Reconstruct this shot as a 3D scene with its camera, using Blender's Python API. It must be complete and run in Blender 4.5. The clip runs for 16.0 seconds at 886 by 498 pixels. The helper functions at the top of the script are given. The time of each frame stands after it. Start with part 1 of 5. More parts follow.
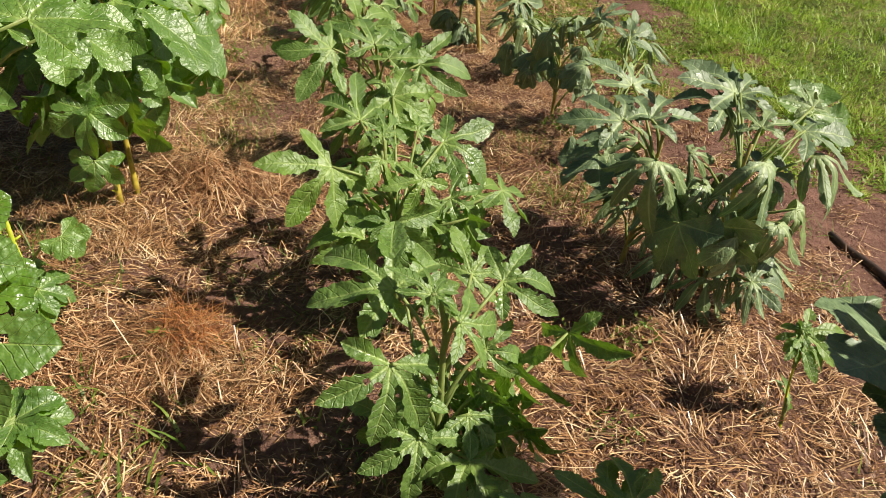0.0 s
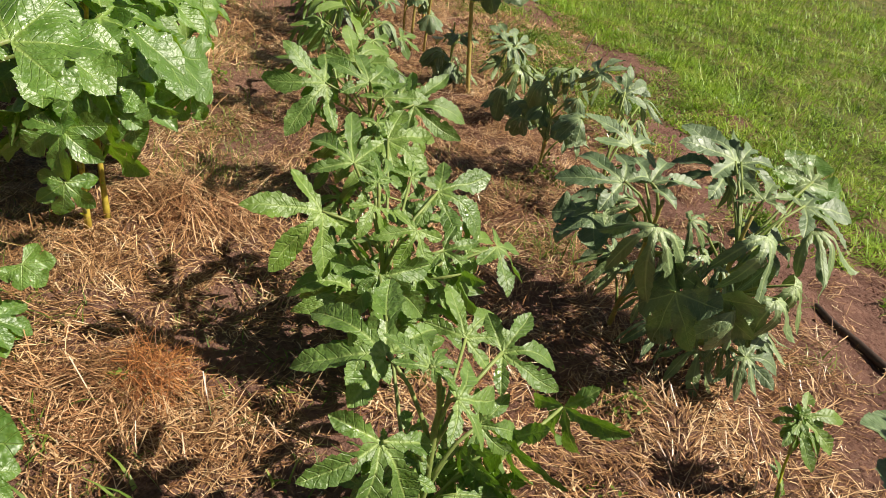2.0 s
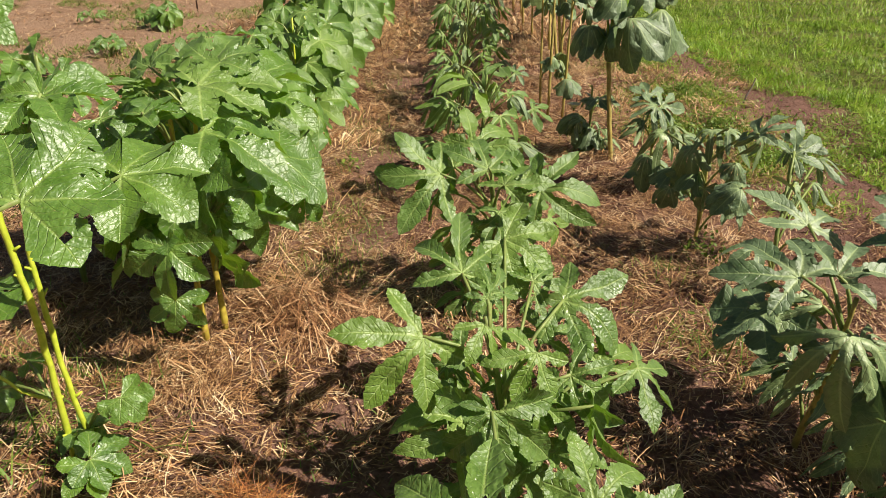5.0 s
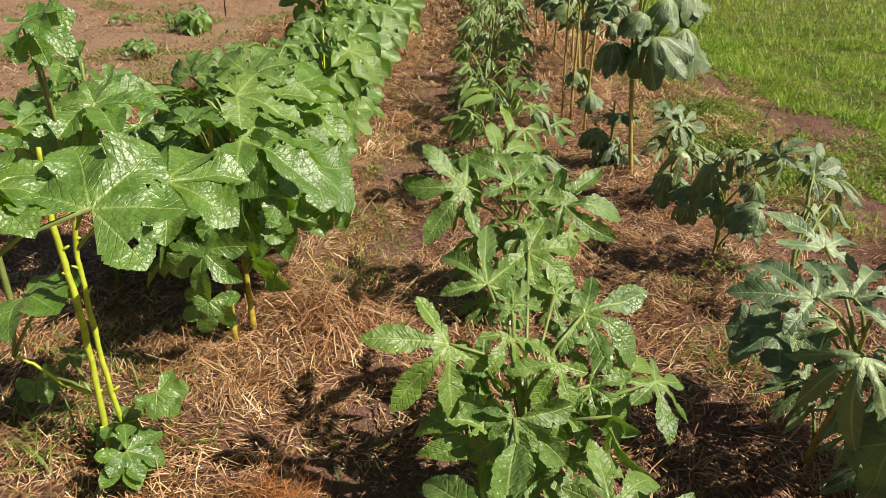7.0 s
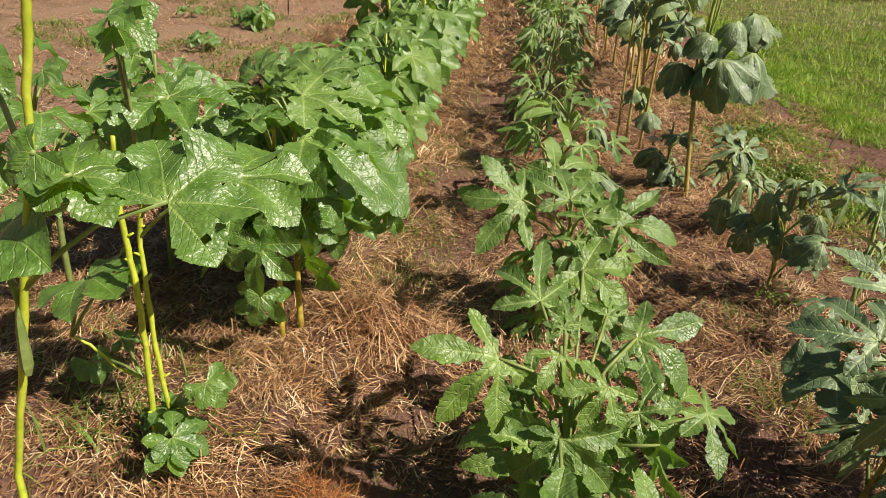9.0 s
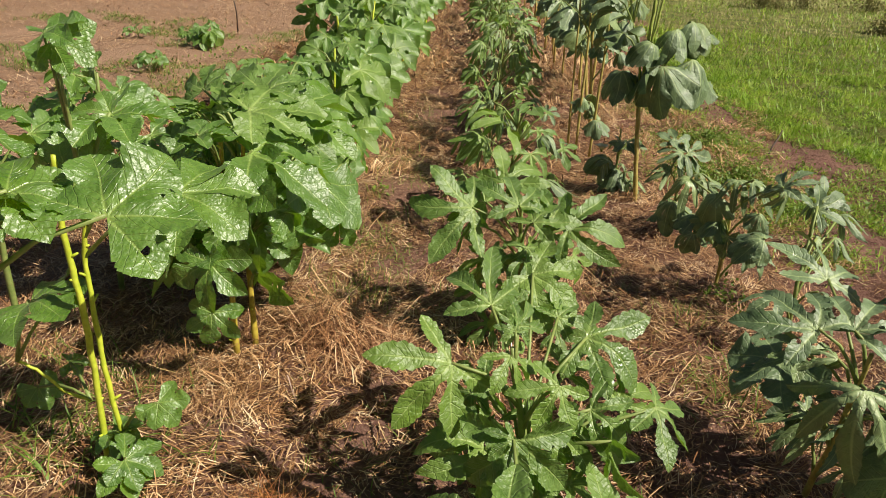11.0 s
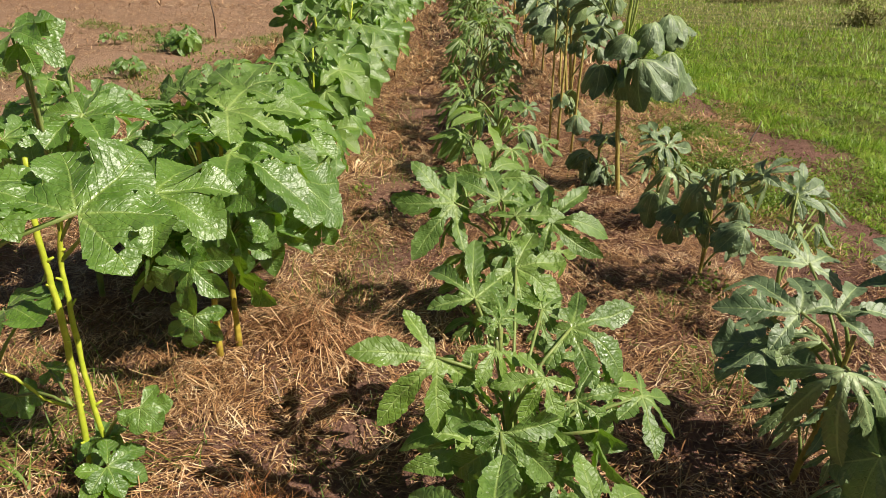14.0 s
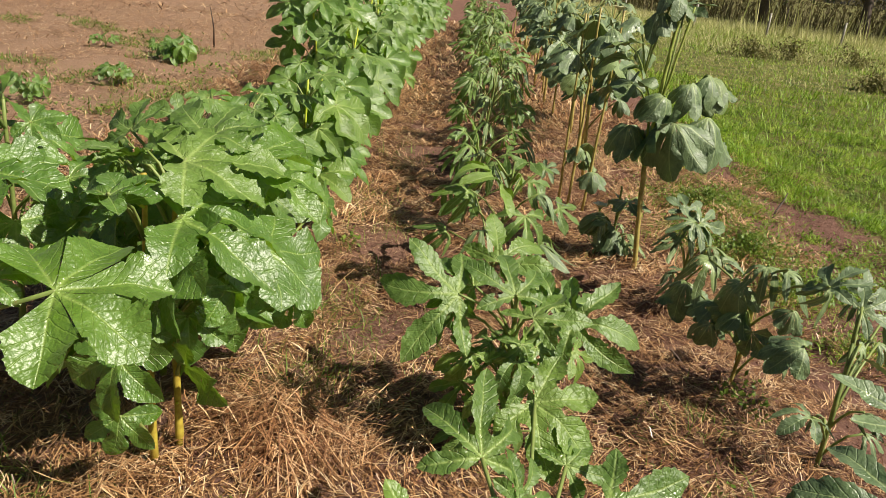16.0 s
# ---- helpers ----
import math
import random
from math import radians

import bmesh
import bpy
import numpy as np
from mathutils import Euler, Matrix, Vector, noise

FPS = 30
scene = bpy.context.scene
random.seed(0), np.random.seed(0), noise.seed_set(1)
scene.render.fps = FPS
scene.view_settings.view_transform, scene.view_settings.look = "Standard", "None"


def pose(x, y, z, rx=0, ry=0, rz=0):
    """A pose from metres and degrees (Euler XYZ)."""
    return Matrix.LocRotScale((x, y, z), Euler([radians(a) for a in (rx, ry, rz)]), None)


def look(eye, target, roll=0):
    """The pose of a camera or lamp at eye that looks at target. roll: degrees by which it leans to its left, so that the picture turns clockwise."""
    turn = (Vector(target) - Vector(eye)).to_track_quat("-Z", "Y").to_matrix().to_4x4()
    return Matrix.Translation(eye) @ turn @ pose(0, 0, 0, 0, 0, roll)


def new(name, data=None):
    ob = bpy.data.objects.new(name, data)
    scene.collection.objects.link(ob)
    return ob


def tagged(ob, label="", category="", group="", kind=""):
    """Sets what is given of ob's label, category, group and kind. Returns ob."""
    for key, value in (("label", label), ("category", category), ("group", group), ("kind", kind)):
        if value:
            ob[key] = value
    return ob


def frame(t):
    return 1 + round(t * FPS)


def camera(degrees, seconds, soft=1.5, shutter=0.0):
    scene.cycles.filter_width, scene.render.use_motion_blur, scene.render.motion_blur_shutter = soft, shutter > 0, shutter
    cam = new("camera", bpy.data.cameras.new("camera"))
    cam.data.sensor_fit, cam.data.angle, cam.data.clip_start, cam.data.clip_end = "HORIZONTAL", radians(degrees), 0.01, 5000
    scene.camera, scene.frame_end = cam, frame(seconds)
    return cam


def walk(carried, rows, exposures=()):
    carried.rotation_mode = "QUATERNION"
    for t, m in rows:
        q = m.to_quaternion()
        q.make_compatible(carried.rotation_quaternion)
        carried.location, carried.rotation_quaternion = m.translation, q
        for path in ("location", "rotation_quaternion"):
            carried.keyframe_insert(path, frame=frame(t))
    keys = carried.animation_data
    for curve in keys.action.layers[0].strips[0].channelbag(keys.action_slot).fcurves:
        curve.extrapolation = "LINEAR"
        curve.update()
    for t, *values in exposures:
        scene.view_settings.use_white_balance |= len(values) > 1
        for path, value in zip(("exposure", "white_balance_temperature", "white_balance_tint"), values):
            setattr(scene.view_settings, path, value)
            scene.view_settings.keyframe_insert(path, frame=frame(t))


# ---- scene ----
cam = camera(62.9, 16.0, 0.5)
PATH = [
    (0, (0.169, 0.095, 1.468), (0.089, 1.784, 0.399), 4.2),
    (0.5, (0.144, 0.122, 1.467), (-0.008, 1.793, 0.379), 3.7),
    (1, (0.135, 0.132, 1.476), (0.008, 1.819, 0.408), 5.2),
    (1.5, (0.125, 0.149, 1.467), (0.098, 1.817, 0.363), 7.6),
    (2, (0.083, 0.212, 1.469), (0.088, 1.95, 0.479), 9.5),
    (2.5, (0.1, 0.293, 1.467), (-0.038, 2.011, 0.453), 7.7),
    (3, (0.172, 0.37, 1.459), (0.005, 2.09, 0.452), 5.0),
    (3.5, (0.165, 0.393, 1.479), (-0.023, 2.137, 0.518), 4.7),
    (4, (0.156, 0.418, 1.477), (-0.068, 2.166, 0.533), 3.1),
    (4.5, (0.148, 0.483, 1.483), (-0.135, 2.232, 0.555), 3.1),
    (5, (0.146, 0.57, 1.467), (-0.301, 2.306, 0.581), 0.1),
    (5.2, (0.143, 0.584, 1.469), (-0.38, 2.31, 0.604), 0.2),
    (7.3, (0.125, 0.496, 1.512), (-0.358, 2.23, 0.641), 1.4),
    (7.5, (0.119, 0.498, 1.511), (-0.365, 2.222, 0.619), 1.5),
    (8, (0.096, 0.507, 1.509), (-0.517, 2.184, 0.609), 1.8),
    (8.5, (0.088, 0.505, 1.513), (-0.518, 2.181, 0.605), 4.2),
    (9, (0.089, 0.497, 1.519), (-0.507, 2.202, 0.66), 3.8),
    (9.5, (0.103, 0.498, 1.52), (-0.428, 2.231, 0.674), 4.1),
    (10, (0.115, 0.487, 1.524), (-0.399, 2.233, 0.697), 3.4),
    (12.3, (0.129, 0.483, 1.495), (-0.336, 2.249, 0.68), 2.8),
    (12.5, (0.13, 0.485, 1.495), (-0.317, 2.254, 0.675), 2.8),
    (13, (0.128, 0.484, 1.494), (-0.339, 2.248, 0.677), 2.0),
    (13.5, (0.135, 0.48, 1.495), (-0.314, 2.255, 0.689), 2.0),
    (14, (0.135, 0.49, 1.49), (-0.33, 2.258, 0.678), 2.0),
    (14.5, (0.124, 0.509, 1.499), (-0.322, 2.283, 0.689), 2.6),
    (15, (0.042, 0.61, 1.517), (-0.244, 2.437, 0.755), 6.8),
    (15.5, (-0.023, 0.749, 1.486), (-0.313, 2.541, 0.648), 8.6),
    (16, (-0.051, 0.981, 1.499), (-0.495, 2.781, 0.747), 7.1),
]
walk(cam, [(t, look(eye, target, roll)) for t, eye, target, roll in PATH], [(0, 0.44), (5, 0.43), (7.5, 0.33), (16, 0.31)])

# ---- world and sun ----
SUN_EL, SUN_AZ = 47.0, 97.0      # degrees; azimuth clockwise from +y
world = bpy.data.worlds.new("sky")
scene.world = world
world.use_nodes = True
wn = world.node_tree
sky = wn.nodes.new("ShaderNodeTexSky")
sky.sky_type, sky.sun_disc = "NISHITA", False
sky.dust_density, sky.ozone_density = 2.5, 0.3
sky.sun_elevation, sky.sun_rotation = radians(SUN_EL), radians(SUN_AZ)
wn.links.new(sky.outputs[0], wn.nodes["Background"].inputs[0])
wn.nodes["Background"].inputs[1].default_value = 0.028
sun = new("sun", bpy.data.lights.new("sun", "SUN"))
sun.data.energy, sun.data.angle, sun.data.color = 5.0, radians(0.55), (1.0, 0.915, 0.775)
SUN_DIR = Vector((math.sin(radians(SUN_AZ)) * math.cos(radians(SUN_EL)), math.cos(radians(SUN_AZ)) * math.cos(radians(SUN_EL)), math.sin(radians(SUN_EL))))
sun.matrix_world = look(SUN_DIR * 30, (0, 0, 0))

# ---- the plan: rows of the field run 14 degrees to the left of +y ----
ROW = radians(14.0)
ALONG = (-math.sin(ROW), math.cos(ROW))
ACROSS = (math.cos(ROW), math.sin(ROW))
GRASS_EDGE = 2.85


def field(u, v):
    """World x, y of a place u metres along the rows and v metres across them."""
    return u * ALONG[0] + v * ACROSS[0], u * ALONG[1] + v * ACROSS[1]


def grass_edge(u):
    """Where the grass begins across the rows; a tongue of bare soil reaches into it."""
    return 2.8 + 0.4 * np.exp(-((u - 5.7) / 0.6) ** 2) + 0.12 * np.exp(-((u - 7.0) / 0.5) ** 2)


def hashed(i, j, seed):
    n = np.sin(i * 127.1 + j * 311.7 + seed * 74.7) * 43758.5453
    return n - np.floor(n)


def value_noise(x, y, scale, seed):
    x, y = np.asarray(x, float) / scale, np.asarray(y, float) / scale
    i, j = np.floor(x), np.floor(y)
    fx, fy = x - i, y - j
    fx, fy = fx * fx * (3 - 2 * fx), fy * fy * (3 - 2 * fy)
    a, b = hashed(i, j, seed), hashed(i + 1, j, seed)
    c, d = hashed(i, j + 1, seed), hashed(i + 1, j + 1, seed)
    return (a * (1 - fx) + b * fx) * (1 - fy) + (c * (1 - fx) + d * fx) * fy


def ground_height(x, y):
    x, y = np.asarray(x, float), np.asarray(y, float)
    v = x * ACROSS[0] + y * ACROSS[1]
    near = np.clip(1.6 - np.hypot(x, y - 3) / 9, 0, 1)
    h = 0.05 * (value_noise(x, y, 0.9, 1) - 0.5) + 0.035 * (value_noise(x, y, 0.28, 2) - 0.5) + 0.022 * (value_noise(x, y, 0.09, 3) - 0.5)
    h = h + 0.02 * np.cos((v - 0.42) * 2 * math.pi / 0.92)
    h = h + 0.07 * np.exp(-((x + 0.95) ** 2 / 0.07 + (y - 2.72) ** 2 / 0.05))
    h = h + 0.05 * np.exp(-((x + 0.66) ** 2 + (y - 1.75) ** 2) / 0.02)
    return h * near


# ---- materials ----
def node_mat(name):
    m = bpy.data.materials.new(name)
    m.use_nodes = True
    nt = m.node_tree
    return m, nt, nt.nodes["Principled BSDF"]


def add(nt, kind, **values):
    n = nt.nodes.new(kind)
    for key, value in values.items():
        n.inputs[key.replace("_", " ")].default_value = value
    return n


def mathn(nt, op, a, b=None, c=None, clamp=False):
    n = nt.nodes.new("ShaderNodeMath")
    n.operation, n.use_clamp = op, clamp
    for i, v in enumerate((a, b, c)):
        if v is None:
            continue
        if isinstance(v, (int, float)):
            n.inputs[i].default_value = v
        else:
            nt.links.new(v, n.inputs[i])
    return n.outputs[0]


def mix(nt, fac, a, b):
    n = nt.nodes.new("ShaderNodeMix")
    n.data_type = "RGBA"
    for sock, v in ((n.inputs[0], fac), (n.inputs[6], a), (n.inputs[7], b)):
        if isinstance(v, (int, float)):
            sock.default_value = v
        elif isinstance(v, tuple):
            sock.default_value = (*v, 1)
        else:
            nt.links.new(v, sock)
    return n.outputs[2]


def ramp(nt, fac, lo, hi):
    n = nt.nodes.new("ShaderNodeMapRange")
    n.clamp = True
    nt.links.new(fac, n.inputs[0])
    n.inputs[1].default_value, n.inputs[2].default_value = lo, hi
    return n.outputs[0]


def noise_fac(nt, vec, scale, detail=4, rough=0.6):
    n = add(nt, "ShaderNodeTexNoise", Scale=scale, Detail=detail, Roughness=rough)
    if vec is not None:
        nt.links.new(vec, n.inputs["Vector"])
    return n.outputs["Fac"]


def leaf_material(name, dark, light, vein, back, rough, through_light, relief, ior=1.5):
    """Leaf blade: pale ribs and faint side veins from the leaf's own coordinates, mottling, a fine bloom of hairs, wet patches and drops, light passing through."""
    m, nt, p = node_mat(name)
    uv = nt.nodes.new("ShaderNodeUVMap").outputs[0]
    sep = nt.nodes.new("ShaderNodeSeparateXYZ")
    nt.links.new(uv, sep.inputs[0])
    off = mathn(nt, "ABSOLUTE", sep.outputs[0])
    out = sep.outputs[1]
    rnd = nt.nodes.new("ShaderNodeObjectInfo").outputs["Random"]
    pos = nt.nodes.new("ShaderNodeNewGeometry").outputs["Position"]
    mid = mathn(nt, "SUBTRACT", 1.0, ramp(nt, mathn(nt, "DIVIDE", off, mathn(nt, "SUBTRACT", 1.2, out)), 0.005, 0.024))
    wander = mathn(nt, "MULTIPLY", mathn(nt, "SUBTRACT", noise_fac(nt, pos, 30.0, 2), 0.5), 0.9)
    saw = mathn(nt, "FRACT", mathn(nt, "ADD", mathn(nt, "MULTIPLY", mathn(nt, "SUBTRACT", out, mathn(nt, "MULTIPLY", off, 0.95)), 8.5), wander))
    side = mathn(nt, "SUBTRACT", 1.0, ramp(nt, mathn(nt, "ABSOLUTE", mathn(nt, "SUBTRACT", saw, 0.5)), 0.02, 0.10))
    heart = mathn(nt, "SUBTRACT", 1.0, ramp(nt, mathn(nt, "ADD", out, off), 0.02, 0.34))
    blotch = noise_fac(nt, pos, 22.0, 4)
    fine = noise_fac(nt, pos, 160.0, 3)
    base = mix(nt, ramp(nt, blotch, 0.3, 0.7), dark, light)
    base = mix(nt, mathn(nt, "MULTIPLY", ramp(nt, fine, 0.35, 0.8), 0.25), base, tuple(c * 1.5 for c in light))
    base = mix(nt, mathn(nt, "MULTIPLY", rnd, 0.35), base, tuple(c * 0.8 for c in dark))
    hue = mathn(nt, "FRACT", mathn(nt, "MULTIPLY", rnd, 7.3))
    base = mix(nt, mathn(nt, "MULTIPLY", ramp(nt, hue, 0.55, 1.0), 0.4), base, (light[0] * 1.25, light[1] * 1.15, light[2] * 0.55))
    base = mix(nt, mathn(nt, "MULTIPLY", heart, 0.35), base, vein)
    base = mix(nt, mathn(nt, "MULTIPLY", side, 0.16), base, vein)
    base = mix(nt, mathn(nt, "MULTIPLY", mid, 0.65), base, vein)
    spots = ramp(nt, noise_fac(nt, pos, 75.0, 2), 0.70, 0.75)
    base = mix(nt, mathn(nt, "MULTIPLY", spots, 0.3), base, (0.26, 0.24, 0.10))
    nt.links.new(base, p.inputs["Base Color"])
    wet = ramp(nt, noise_fac(nt, pos, 9.0, 3), 0.57, 0.68)
    drops = mathn(nt, "MULTIPLY", ramp(nt, noise_fac(nt, pos, 150.0, 1), 0.74, 0.77), ramp(nt, noise_fac(nt, pos, 9.0, 2), 0.57, 0.64))
    r = mathn(nt, "SUBTRACT", rough, mathn(nt, "MULTIPLY", wet, rough * 0.5))
    r = mathn(nt, "ADD", r, mathn(nt, "MULTIPLY", mathn(nt, "SUBTRACT", fine, 0.5), 0.10))
    r = mathn(nt, "SUBTRACT", r, mathn(nt, "MULTIPLY", drops, rough), clamp=True)
    r = mathn(nt, "MAXIMUM", r, 0.07)
    nt.links.new(r, p.inputs["Roughness"])
    p.inputs["Specular IOR Level"].default_value = 0.95
    p.inputs["IOR"].default_value = ior
    p.inputs["Sheen Weight"].default_value = 0.05
    p.inputs["Sheen Roughness"].default_value = 0.45
    p.inputs["Sheen Tint"].default_value = (0.9, 1.0, 0.85, 1.0)
    crinkle = mathn(nt, "ABSOLUTE", mathn(nt, "SUBTRACT", noise_fac(nt, pos, 38.0, 2), 0.5))
    height = mathn(nt, "ADD", mathn(nt, "MULTIPLY", crinkle, 2.4), mathn(nt, "ADD", mathn(nt, "MULTIPLY", mathn(nt, "ADD", side, mid), -0.35), mathn(nt, "ADD", mathn(nt, "MULTIPLY", noise_fac(nt, pos, 85.0, 2), 0.9), mathn(nt, "MULTIPLY", drops, 0.5))))
    bump = add(nt, "ShaderNodeBump", Strength=0.8, Distance=relief)
    nt.links.new(height, bump.inputs["Height"])
    nt.links.new(bump.outputs[0], p.inputs["Normal"])
    tr = nt.nodes.new("ShaderNodeBsdfTranslucent")
    nt.links.new(mix(nt, mathn(nt, "MULTIPLY", mathn(nt, "MAXIMUM", mid, mathn(nt, "MULTIPLY", side, 0.5)), 0.6), back, tuple(c * 0.6 for c in back)), tr.inputs[0])
    nt.links.new(bump.outputs[0], tr.inputs["Normal"])
    both = nt.nodes.new("ShaderNodeMixShader")
    both.inputs[0].default_value = through_light
    nt.links.new(p.outputs[0], both.inputs[1])
    nt.links.new(tr.outputs[0], both.inputs[2])
    nt.links.new(both.outputs[0], nt.nodes["Material Output"].inputs[0])
    return m


FINGER = leaf_material("okra_leaf_cut", (0.06, 0.13, 0.017), (0.19, 0.31, 0.065), (0.38, 0.51, 0.14), (0.25, 0.50, 0.02), 0.50, 0.22, 0.0040)
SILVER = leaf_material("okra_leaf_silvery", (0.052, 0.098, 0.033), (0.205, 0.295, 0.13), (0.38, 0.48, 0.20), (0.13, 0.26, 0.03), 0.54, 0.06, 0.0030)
BROAD = leaf_material("okra_leaf_broad", (0.052, 0.13, 0.011), (0.15, 0.28, 0.040), (0.34, 0.48, 0.11), (0.34, 0.64, 0.012), 0.46, 0.23, 0.0038, 1.62)


def stem_material(name, low, high, dry):
    m, nt, p = node_mat(name)
    pos = nt.nodes.new("ShaderNodeNewGeometry").outputs["Position"]
    a = noise_fac(nt, pos, 30.0, 4)
    col = mix(nt, ramp(nt, a, 0.35, 0.65), low, high)
    col = mix(nt, mathn(nt, "MULTIPLY", ramp(nt, noise_fac(nt, pos, 90.0, 3), 0.58, 0.75), 0.7), col, dry)
    nt.links.new(col, p.inputs["Base Color"])
    p.inputs["Roughness"].default_value = 0.5
    bump = add(nt, "ShaderNodeBump", Strength=0.5, Distance=0.004)
    nt.links.new(a, bump.inputs["Height"])
    nt.links.new(bump.outputs[0], p.inputs["Normal"])
    return m


PETAL = stem_material("petal", (0.72, 0.70, 0.42), (0.80, 0.78, 0.55), (0.70, 0.68, 0.40))
TWIG = stem_material("twig", (0.045, 0.028, 0.02), (0.09, 0.055, 0.04), (0.13, 0.09, 0.06))
STEM_YELLOW = stem_material("stem_yellow", (0.40, 0.49, 0.03), (0.58, 0.64, 0.06), (0.42, 0.40, 0.08))
STEM_GREEN = stem_material("stem_green", (0.17, 0.24, 0.06), (0.28, 0.34, 0.10), (0.22, 0.13, 0.06))
STEM_LIME = stem_material("stem_lime", (0.27, 0.35, 0.06), (0.42, 0.50, 0.12), (0.34, 0.32, 0.10))
STEM_OCHRE = stem_material("stem_ochre", (0.36, 0.26, 0.035), (0.52, 0.42, 0.06), (0.30, 0.17, 0.05))
STEM_BROWN = stem_material("stem_brown", (0.34, 0.27, 0.07), (0.50, 0.41, 0.13), (0.22, 0.14, 0.06))


def island_material(name, colours, rough=0.8, through_light=0.0, patch=0.45, patch_size=1.6, drift=0.0):
    """Small loose pieces: a colour per piece between the given ones."""
    m, nt, p = node_mat(name)
    rnd = nt.nodes.new("ShaderNodeNewGeometry").outputs["Random Per Island"]
    r = nt.nodes.new("ShaderNodeValToRGB")
    spot = nt.nodes.new("ShaderNodeNewGeometry").outputs["Position"]
    drift_fac = ramp(nt, noise_fac(nt, spot, patch_size * 1.7, 4), 0.36, 0.64)
    nt.links.new(mathn(nt, "ADD", mathn(nt, "MULTIPLY", rnd, 1.0 - drift), mathn(nt, "MULTIPLY", drift_fac, drift)), r.inputs[0])
    while len(r.color_ramp.elements) < len(colours):
        r.color_ramp.elements.new(0.5)
    for i, c in enumerate(colours):
        r.color_ramp.elements[i].position = i / (len(colours) - 1)
        r.color_ramp.elements[i].color = (*c, 1)
    pos = nt.nodes.new("ShaderNodeNewGeometry").outputs["Position"]
    col = mix(nt, mathn(nt, "MULTIPLY", ramp(nt, noise_fac(nt, pos, patch_size, 5), 0.38, 0.66), patch), r.outputs[0], tuple(0.5 * c for c in colours[len(colours) // 2]))
    nt.links.new(col, p.inputs["Base Color"])
    p.inputs["Roughness"].default_value = rough
    if through_light:
        tr = nt.nodes.new("ShaderNodeBsdfTranslucent")
        nt.links.new(col, tr.inputs[0])
        both = nt.nodes.new("ShaderNodeMixShader")
        both.inputs[0].default_value = through_light
        nt.links.new(p.outputs[0], both.inputs[1])
        nt.links.new(tr.outputs[0], both.inputs[2])
        nt.links.new(both.outputs[0], nt.nodes["Material Output"].inputs[0])
    return m


STRAW = island_material("straw", ((0.045, 0.018, 0.010), (0.115, 0.049, 0.023), (0.26, 0.122, 0.050), (0.55, 0.305, 0.142), (0.92, 0.64, 0.365), (1.0, 0.84, 0.60)), 0.32, 0.0, 0.5, 4.0, 0.28)
HEAP_STRAW = island_material("heap_straw", ((0.08, 0.033, 0.017), (0.19, 0.086, 0.04), (0.38, 0.18, 0.085), (0.66, 0.37, 0.18), (0.95, 0.67, 0.41)), 0.38, 0.0, 0.45, 5.0)
CLOD = island_material("clod", ((0.13, 0.055, 0.035), (0.22, 0.10, 0.065), (0.33, 0.17, 0.11)), 0.95)
RED_FIBRE = island_material("red_fibre", ((0.06, 0.018, 0.008), (0.24, 0.075, 0.024), (0.52, 0.20, 0.06), (0.80, 0.40, 0.14)), 0.6)
GRASS = island_material("grass", ((0.07, 0.15, 0.016), (0.18, 0.33, 0.020), (0.30, 0.47, 0.035), (0.43, 0.57, 0.06), (0.58, 0.56, 0.19)), 0.5, 0.25, 0.55, 1.7, 0.5)
DRY_GRASS = island_material("dry_grass", ((0.38, 0.45, 0.12), (0.62, 0.60, 0.25), (0.82, 0.75, 0.42)), 0.7, 0.2, 0.3, 0.5, 0.4)
BRUSH = island_material("brush", ((0.09, 0.08, 0.035), (0.20, 0.17, 0.07), (0.36, 0.30, 0.15)), 0.8, 0.15, 0.4, 0.8, 0.3)
WEED = island_material("weed", ((0.10, 0.18, 0.025), (0.19, 0.30, 0.04), (0.31, 0.40, 0.07)), 0.5, 0.3)
SHRUB_LEAF = island_material("shrub_leaf", ((0.14, 0.15, 0.045), (0.28, 0.27, 0.09), (0.44, 0.38, 0.17)), 0.7, 0.25)
FAR_LEAF = island_material("far_foliage", ((0.05, 0.08, 0.02), (0.09, 0.13, 0.035), (0.16, 0.17, 0.07)), 0.7, 0.2)


